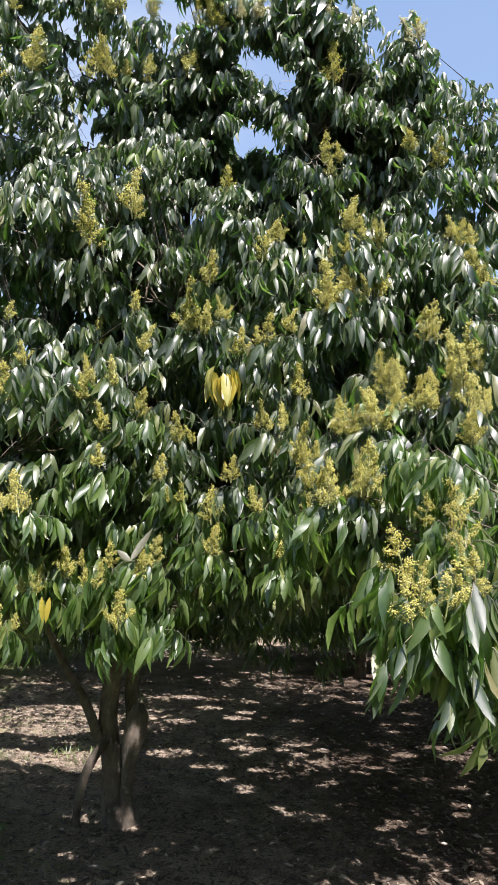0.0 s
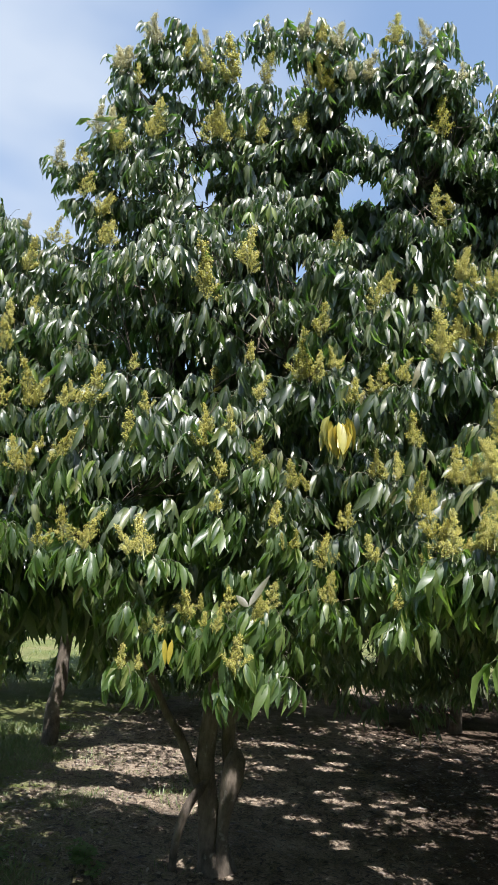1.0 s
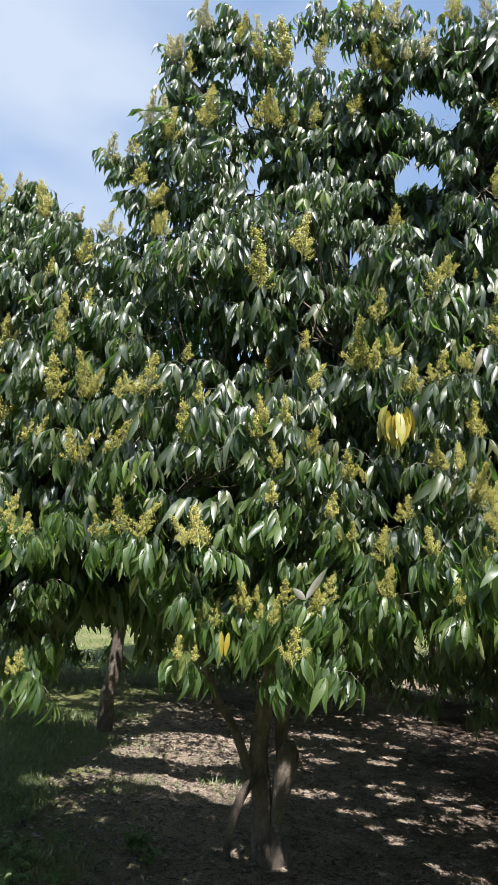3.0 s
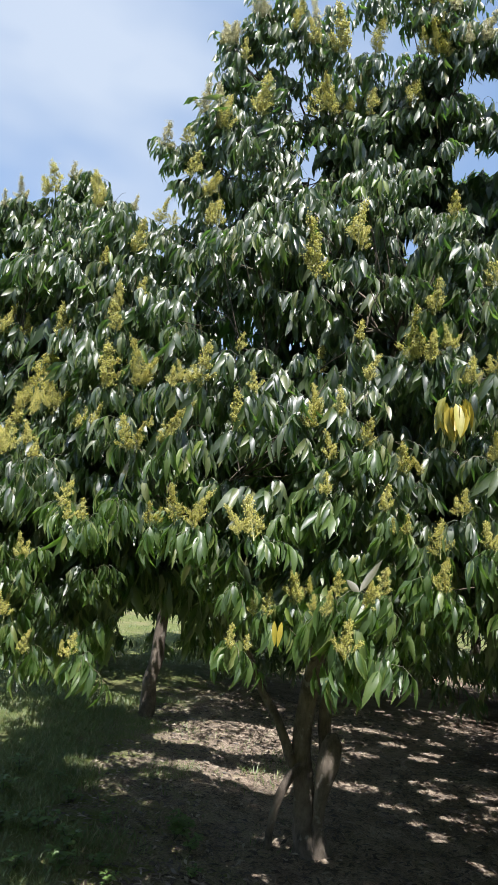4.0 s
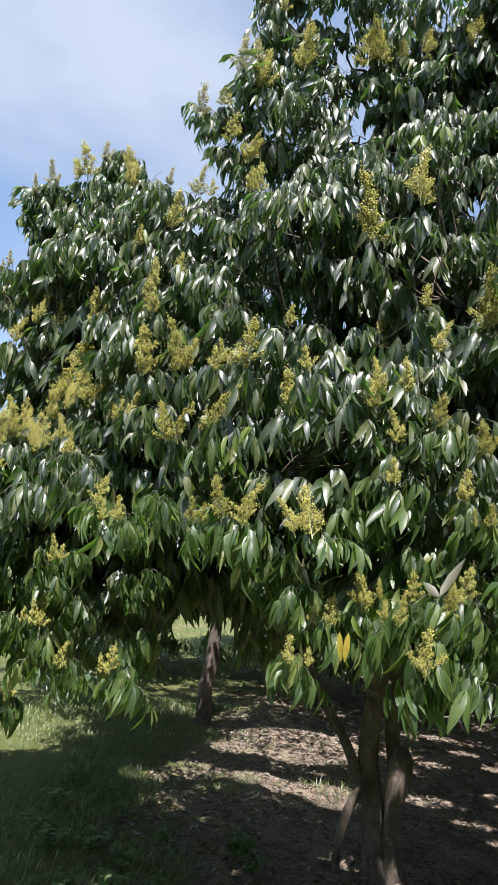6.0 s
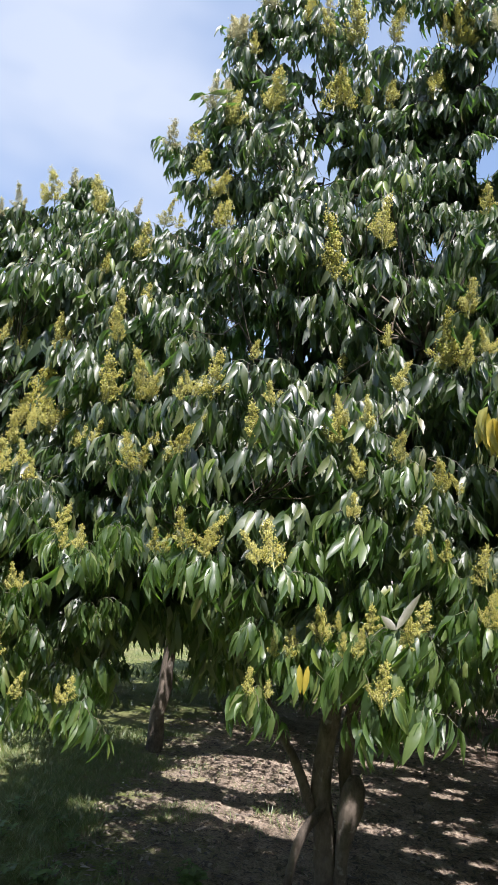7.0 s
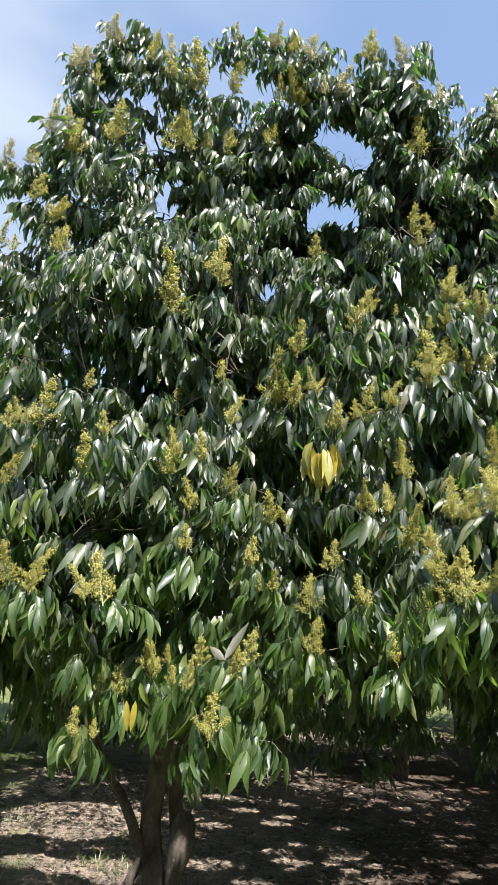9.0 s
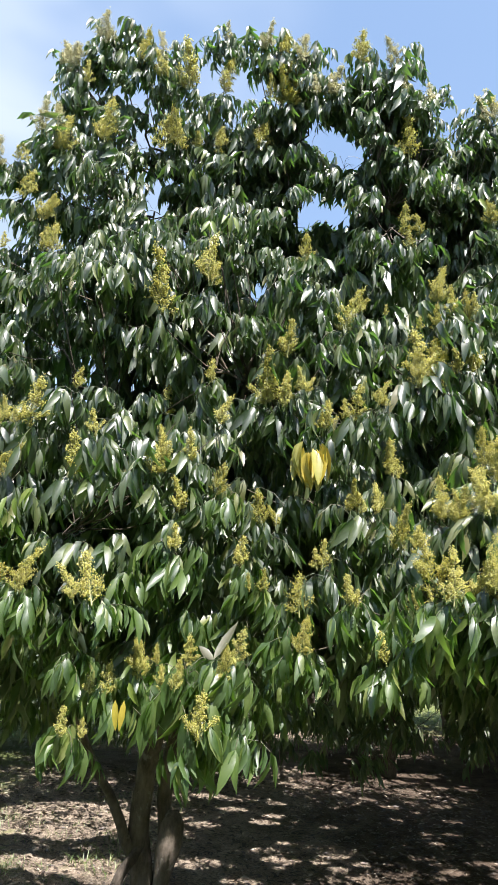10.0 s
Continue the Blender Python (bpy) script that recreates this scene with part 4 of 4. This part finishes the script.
    deep += dome_places(r, (0.55, 4.85, 1.95), (2.0, 2.25, 1.15), 1150, 0.35, -0.4)
    deep += dome_places(r, (-1.35, 4.8, 2.2), (0.95, 1.3, 0.75), 330, 0.3, -0.5)
    deep += dome_places(r, (-1.95, 3.35, 2.3), (0.55, 0.6, 0.95), 150, 0.4, -0.55)
    deep += dome_places(r, (-2.65, 4.75, 2.15), (0.65, 1.05, 0.75), 190, 0.3, -0.5)
    deep += dome_places(r, (-2.35, 4.0, 2.05), (0.48, 1.1, 0.9), 270, 0.3, -0.45)
    deep += dome_places(r, (-2.75, 3.4, 1.85), (0.45, 0.65, 0.32), 190, 0.3, -0.5)
    deep += dome_places(r, (-3.05, 3.9, 1.8), (0.42, 0.5, 0.3), 130, 0.3, -0.5)
    deep += [np.array((r.uniform(-0.95, 0.2), r.uniform(2.85, 3.4), r.uniform(2.5, 3.1))) for k in range(100)]
    deep += [np.array((r.uniform(-1.7, 0.5), r.uniform(3.5, 4.3), r.uniform(2.1, 2.9))) for k in range(220)]
    high = [np.array((r.uniform(-1.3, 0.6), r.uniform(3.05, 3.7), r.uniform(2.9, 3.8))) for k in range(520)]
    deep += [p for p in high if in_outline(p[0] * 0.85, p[2] - 0.02)]
    deep += [np.array((r.uniform(-1.8, -1.05), r.uniform(3.3, 3.9), r.uniform(2.7, 3.2))) for k in range(130)]
    deep = [p for p in deep if not in_opening(p, 1.0, 0.06)]
    tagged(part("crown", joined_shoots(fill, INNER_SHAPES, 21), tree), kind="stuff")
    tagged(part("crown", joined_shoots(deep, MID_SHAPES, 22), tree), kind="stuff")
    tagged(part("branchwork", twigs_between(r, [p for p in front + fill[::3] + deep[::3] if p[0] > -0.2 or p[2] > 1.95 or p[1] > 3.3], nodes, 0.8), tree), kind="stuff")
    return tree


main_tree()

# ---- neighbouring trees ----
# shoots of the neighbour that reach towards the path
LEAFY_NEAR = [(0.32, 1.95, 1.88), (0.4, 1.9, 1.87), (0.25, 1.95, 1.8), (0.43, 1.75, 1.81), (0.34, 1.85, 1.82), (0.17, 1.95, 1.67), (0.09, 2.0, 1.65), (0.4, 1.8, 1.75), (0.25, 1.27, 1.49), (0.29, 1.28, 1.48), (0.32, 1.3, 1.58)]
FLOWERING_NEAR = [(0.37, 2.3, 2.05), (0.4, 2.25, 2.02), (0.32, 2.35, 2.12), (0.34, 2.3, 2.07), (0.55, 2.2, 2.05), (0.55, 2.1, 1.9), (0.54, 2.25, 2.12), (0.58, 2.25, 2.15), (0.57, 2.15, 1.99), (0.23, 2.25, 1.93), (0.33, 2.2, 1.95), (0.28, 2.2, 1.95), (0.47, 2.25, 2.02), (0.18, 2.3, 1.95), (0.16, 1.95, 1.71), (0.22, 1.9, 1.74), (0.1, 2.0, 1.73)]
FLOWERING_LOW = [(0.19, 1.3, 1.56), (0.22, 1.26, 1.5), (0.25, 1.26, 1.51), (0.28, 1.28, 1.54), (0.29, 1.3, 1.6), (0.28, 1.32, 1.65)]
LEAFY_RIGHT = [
    (0.56, 2.87, 3.44), (0.58, 2.87, 3.34), (0.6, 2.3, 2.41), (0.61, 2.85, 3.57), (0.62, 2.6, 2.76), (0.63, 2.7, 3.31),
    (0.64, 2.2, 2.31), (0.64, 2.5, 2.65), (0.65, 2.7, 3.09), (0.7, 2.4, 2.49), (0.7, 2.8, 3.5), (0.72, 2.7, 3.04),
    (0.76, 2.75, 3.42), (0.78, 2.7, 3.07), (0.79, 2.75, 3.22), (0.81, 2.6, 2.74), (0.84, 2.8, 3.5), (0.85, 2.7, 2.93),
    (0.86, 2.8, 3.35), (0.87, 2.75, 3.12),
]
FLOWERING_RIGHT = [
    (0.59, 2.84, 3.74), (0.67, 2.6, 2.7), (0.69, 2.5, 2.52), (0.76, 2.5, 2.48),
]
beside = orchard_tree((2.9, 3.1, 0), 31, (1.95, 1.9, 1.35), 2.2, 1000, MID_SHAPES, label="lychee tree in bloom reaching low towards the path")
base = Vector(beside.location)
near_leafy = [Vector(p) - base for p in LEAFY_NEAR + LEAFY_RIGHT]
near_flowering = [Vector(p) - base for p in FLOWERING_NEAR + FLOWERING_RIGHT + FLOWERING_LOW]
own = [p for p in near_leafy if (p + base).y < 1.4]
near_leafy = [p for p in near_leafy if (p + base).y >= 1.4]
for k, p in enumerate(own):
    open_shoot(beside, p, 70 + k, 0.9)
flower_shoots(beside, near_leafy, [(*p, 0.125) for p in near_flowering if (p + base).y >= 1.4], 13, PANICLES)
flower_shoots(beside, [], [(*p, 0.085) for p in near_flowering if (p + base).y < 1.4], 16, OPEN_PANICLES)
rb = np.random.default_rng(14)
behind = [np.array(p) + np.array((rb.uniform(0.02, 0.25), rb.uniform(0.05, 0.35), rb.normal(-0.03, 0.08))) for p in near_leafy + near_flowering for k in range(1 if (p + base).y < 2.1 else 2)]
tagged(part("crown", joined_shoots(behind, INNER_SHAPES, 15, at=tuple(base)), beside), kind="stuff")
tagged(part("branchwork", twigs_between(rb, near_leafy + near_flowering, [(-1.2, -0.6, 1.6), (-0.9, -0.3, 2.3), (-1.0, -0.2, 1.4), (-0.8, 0.0, 3.0)]), beside), kind="stuff")
part("limb", mesh_of("limb", *tube(limb_points(rb, (0, 0, 0.8), (-1.15, -0.6, 1.5)), np.linspace(0.05, 0.012, 7), 8, 0.04, rb), [BARK]), beside)

orchard_tree((-2.8, 6.7, 0), 32, (2.4, 2.5, 1.25), 2.15, 1500, MID_SHAPES, 0.06, low=-0.6, lean=(0.1, 0.5), skirt=((-2.6, 1.4, 0.42), (1.9, 3.4, 1.6), 800), fork_at=1.15)
orchard_tree((1.25, 9.2, 0), 33, (2.75, 2.55, 1.5), 1.85, 1600, MID_SHAPES, 0.06, low=-0.85, lean=(0.15, -1.4), skirt=((-2.3, -0.6, 0.45), (3.2, 1.8, 1.5), 1150), fork_at=1.1)
orchard_tree((-3.2, 11.2, 0), 38, (2.3, 2.3, 1.45), 2.0, 800, MID_SHAPES, 0.06, low=-0.6)
# this one is added to keep the sun off the far soil
orchard_tree((3.3, 11.7, 0), 39, (2.4, 2.3, 1.5), 1.95, 800, MID_SHAPES, 0.06, low=-0.7)
orchard_tree((3.4, 6.4, 0), 40, (1.95, 1.9, 1.35), 2.1, 850, MID_SHAPES, low=-0.7)
orchard_tree((-6.6, 4.75, 0), 34, (2.1, 2.1, 1.6), 2.5, 700, MID_SHAPES)
first_far = orchard_tree((-1.6, 12.7, 0), 35, (2.5, 2.5, 1.6), 1.9, 420, FAR_SHAPES)
second_far = orchard_tree((-13.5, 14.5, 0), 36, (2.5, 2.4, 1.7), 2.0, 420, FAR_SHAPES)
for k, (x, y) in enumerate([(2.9, 12.9), (7.4, 12.8), (0.6, 13.8), (-18.0, 17.0), (-16.5, 22.0), (-10.5, 25.0), (-5.6, 25.5), (-0.8, 25.2), (4.0, 25.0), (8.8, 24.5), (-22.0, 21.0), (13.0, 22.0)]):
    copy_thing((first_far, second_far)[k % 2], pose(x, y, 0, 0, 0, 67 * k))
# trees added out of view, to hold low sky light off the ground
unseen_tree = orchard_tree((0.4, -3.3, 0), 37, (2.6, 2.5, 2.1), 2.4, 420, UNSEEN_SHAPES)
for k, (x, y) in enumerate([(-4.1, -3.2), (4.9, -3.2), (-8.6, -3.2), (7.3, 3.1), (6.0, 8.0)]):
    copy_thing(unseen_tree, pose(x, y, 0, 0, 0, 80 + 70 * k))


def single_leaf(length, width, droop, fold, leaf):
    v, t = leaf_blades([(0, 0, 0)], [(0, 0, -1)], [(0, -1, 0.1)], [length], [width], droop, fold, 0.04)
    return mesh_of("leaf", v, t, [leaf])


def young_tuft(tree, at, seed):
    """A tuft of hanging young yellow leaves, each a part of its own."""
    r = np.random.default_rng(seed)
    tuft = part("young_shoot", mesh_of("young_shoot", *tube(bend((0, 0.03, -0.05), (0, 0, 0.035), 0.0, 4), np.linspace(0.0028, 0.0016, 4), 5), [STALK]), tree, "tuft of limp yellow young leaves", Matrix.Translation(at))
    blades = [single_leaf(0.1, 0.034, 0.35, 0.3, YOUNG), single_leaf(0.09, 0.031, 0.45, 0.35, YOUNG), single_leaf(0.112, 0.035, 0.25, 0.25, YOUNG)]
    for i in range(20):
        az, tip = i * 2.4, 0.2 + 0.5 * (i % 5) / 5
        m = pose(0.03 * math.cos(az), 0.024 * math.sin(az), 0.03 - 0.012 * (i % 4), 0, 0, math.degrees(az) + 90 + r.normal(0, 20)) @ pose(0, 0, 0, -44 * tip + r.normal(0, 8), r.normal(0, 9), 0)
        part("leaf", blades[i % 3], tuft, at=m)


TREE = bpy.data.objects["lychee_tree"]
young_tuft(TREE, (-0.172, 2.3, 2.135), 61)
PALE = leaf_material("pale_leaf", [(0.0, (0.17, 0.17, 0.11)), (1.0, (0.27, 0.26, 0.19))], 0.5, 0.2, (0.6, 0.58, 0.4))
for turn, tall in ((32, 0.115), (-50, 0.05)):
    part("leaf", single_leaf(tall, 0.021, 0.16, 0.2, PALE), TREE, "pale dried leaf standing upright", Matrix.Translation((-0.41, 2.16, 1.55)) @ pose(0, 0, 0, 165, turn, 10))

# single fresh or yellowing leaves among the dark ones
LIME = leaf_material("lime_leaf", [(0.0, (0.13, 0.22, 0.035)), (1.0, (0.24, 0.3, 0.05))], 0.45, 0.4, (0.3, 0.48, 0.04))
fresh = [single_leaf(0.062 + 0.009 * k, 0.019, 0.2 + 0.1 * k, 0.25, LIME) for k in range(3)]
rl = np.random.default_rng(71)
for x, y, z in [(-0.66, 2.77, 3.38), (-0.66, 2.70, 3.12), (-0.54, 2.57, 3.02), (-0.47, 2.57, 3.04), (0.06, 2.68, 3.76), (-0.47, 2.60, 3.08), (-1.33, 2.47, 2.33), (-0.48, 2.69, 4.00), (-0.95, 2.24, 1.95), (-1.01, 2.23, 1.92), (0.49, 2.79, 3.30), (-0.60, 2.10, 1.46), (-0.94, 2.55, 2.83), (-1.68, 2.76, 2.87)]:
    for k in range(1 + int(rl.uniform() < 0.6)):
        part("leaf", fresh[rl.integers(3)], TREE, "fresh yellow-green leaf", Matrix.Translation((x + rl.normal(0, 0.012), y, z + 0.03)) @ pose(0, 0, 0, rl.uniform(-35, 5), rl.uniform(-30, 30), rl.uniform(-40, 40)))
for turn in (-6, 5):
    part("leaf", single_leaf(0.07, 0.016, 0.15, 0.3, YOUNG), TREE, "yellowing old leaf", Matrix.Translation((-0.62 + 0.002 * turn, 2.08, 1.45)) @ pose(0, 0, 0, -8, turn, 10))

# ---- what lies and grows on the ground ----
def on_soil(x, y):
    return math.hypot((x - 1.6) / 4.8, (y - 7.6) / 5.9) + 0.22 * noise.noise((x * 1.3, y * 1.3, 9)) < 0.95


def leaf_litter(count, seed):
    """Fallen leaves lying curled on the soil."""
    r = np.random.default_rng(seed)
    base, along, face, lens = [], [], [], []
    while len(base) < count:
        x, y = r.uniform(-3.2, 3.0), 2.6 + 6.0 * r.uniform() ** 1.4
        if not on_soil(x, y):
            continue
        az = r.uniform(0, 6.283)
        base.append((x, y, ground_height(x, y) + r.uniform(0.003, 0.012)))
        along.append((math.cos(az), math.sin(az), r.normal(0.02, 0.07)))
        face.append((r.normal(0, 0.4), r.normal(0, 0.4), 1))
        lens.append(r.uniform(0.02, 0.075))
    lens = np.array(lens)
    return mesh_of("leaf_litter", *leaf_blades(base, along, face, lens, lens * r.uniform(0.22, 0.34, count), 0.12, 0.2, 0.1, True), [DRY])


def grass_sheet(count, seed, x0, x1, y0, y1, tall):
    r = np.random.default_rng(seed)
    base, along, lens = [], [], []
    while len(base) < count:
        cx, cy = r.uniform(x0, x1), r.uniform(y0, y1)
        if on_soil(cx, cy) and r.uniform() > 0.06:
            continue
        rise = tall * (0.5 + 0.8 * max(0.0, 0.5 + noise.noise((cx * 1.1, cy * 1.1, 2))))
        for k in range(7):
            x, y, az = cx + r.normal(0, 0.035), cy + r.normal(0, 0.035), r.uniform(0, 6.283)
            base.append((x, y, ground_height(x, y) - 0.004))
            along.append((math.cos(az) * r.uniform(0.1, 0.8), math.sin(az) * r.uniform(0.1, 0.8), 1))
            lens.append(rise * r.uniform(0.5, 1.3))
    lens, along = np.array(lens), np.array(along)
    face = np.column_stack([-along[:, 0], -along[:, 1], np.full(len(lens), 1.2)])
    return mesh_of("grass", *leaf_blades(base, along, face, lens, np.clip(lens * 0.08, 0.003, 0.008), 0.35, 0.2, 0.0, True), [GRASS])


tagged(new("leaf_litter", leaf_litter(26000, 51)), "dry brown leaves scattered over the bare soil", "leaf litter", kind="stuff")
tagged(new("grass", grass_sheet(55000, 52, -4.8, -0.9, 2.6, 7.5, 0.06)), "uneven green grass and weeds beside the trees", "grass", kind="stuff")
tagged(new("grass", grass_sheet(16000, 53, -11.0, 5.0, 8.0, 16.0, 0.09)), "sunlit mown grass beyond the trees", "grass", kind="stuff")


def weed(at, tall, seed):
    """A low broad-leaved weed: a few stems with pairs of rounded leaves."""
    r = np.random.default_rng(seed)
    plant = tagged(new("weed_plant"), "low green broad-leaved weed in the grass", "weed", "weeds in the grass")
    plant.location = at
    for i in range(5):
        az = i * 1.26 + r.uniform(-0.3, 0.3)
        tip = np.array((math.cos(az), math.sin(az), 0)) * tall * r.uniform(0.2, 0.7) + np.array((0, 0, tall * r.uniform(0.5, 1.0)))
        line = bend((0, 0, 0), tip, 0.02, 5)
        base = np.repeat(line[1:], 3, axis=0)
        turns = r.uniform(0, 6.283, len(base))
        along = np.column_stack([np.cos(turns), np.sin(turns), r.uniform(-0.1, 0.5, len(base))])
        face = np.column_stack([r.normal(0, 0.2, len(base)), r.normal(0, 0.2, len(base)), np.ones(len(base))])
        size = tall * r.uniform(0.22, 0.4, len(base))
        v, t = leaf_blades(base, along, face, size, size * 0.62, 0.2, 0.15, 0.03)
        sv, st = tube(line, np.linspace(0.003, 0.0015, 5), 4, cap=False)
        part("stem", mesh_of("stem", sv, st, [STALK]), plant)
        part("foliage", mesh_of("foliage", v, t, [WEED]), plant)


WEED = leaf_material("weed_leaf", [(0.0, (0.09, 0.17, 0.04)), (1.0, (0.17, 0.27, 0.07))], 0.5, 0.3, (0.2, 0.38, 0.05))
for k, (x, y, tall) in enumerate([(-2.83, 3.50, 0.2), (-2.45, 3.22, 0.13), (-1.51, 4.20, 0.13), (-2.74, 4.27, 0.12), (-1.41, 4.04, 0.1), (-2.23, 3.85, 0.14), (-2.44, 3.76, 0.15), (-2.00, 3.76, 0.12), (-1.54, 4.15, 0.14), (-1.75, 3.62, 0.1), (-1.9, 3.5, 0.13), (-1.62, 3.45, 0.08), (-2.1, 3.42, 0.1), (-2.6, 3.9, 0.12), (-1.3, 3.75, 0.08), (-2.3, 4.3, 0.1), (-1.95, 4.1, 0.08), (-2.9, 4.7, 0.12), (-2.55, 4.6, 0.09)]):
    weed((x, y, ground_height(x, y)), tall, 90 + k)
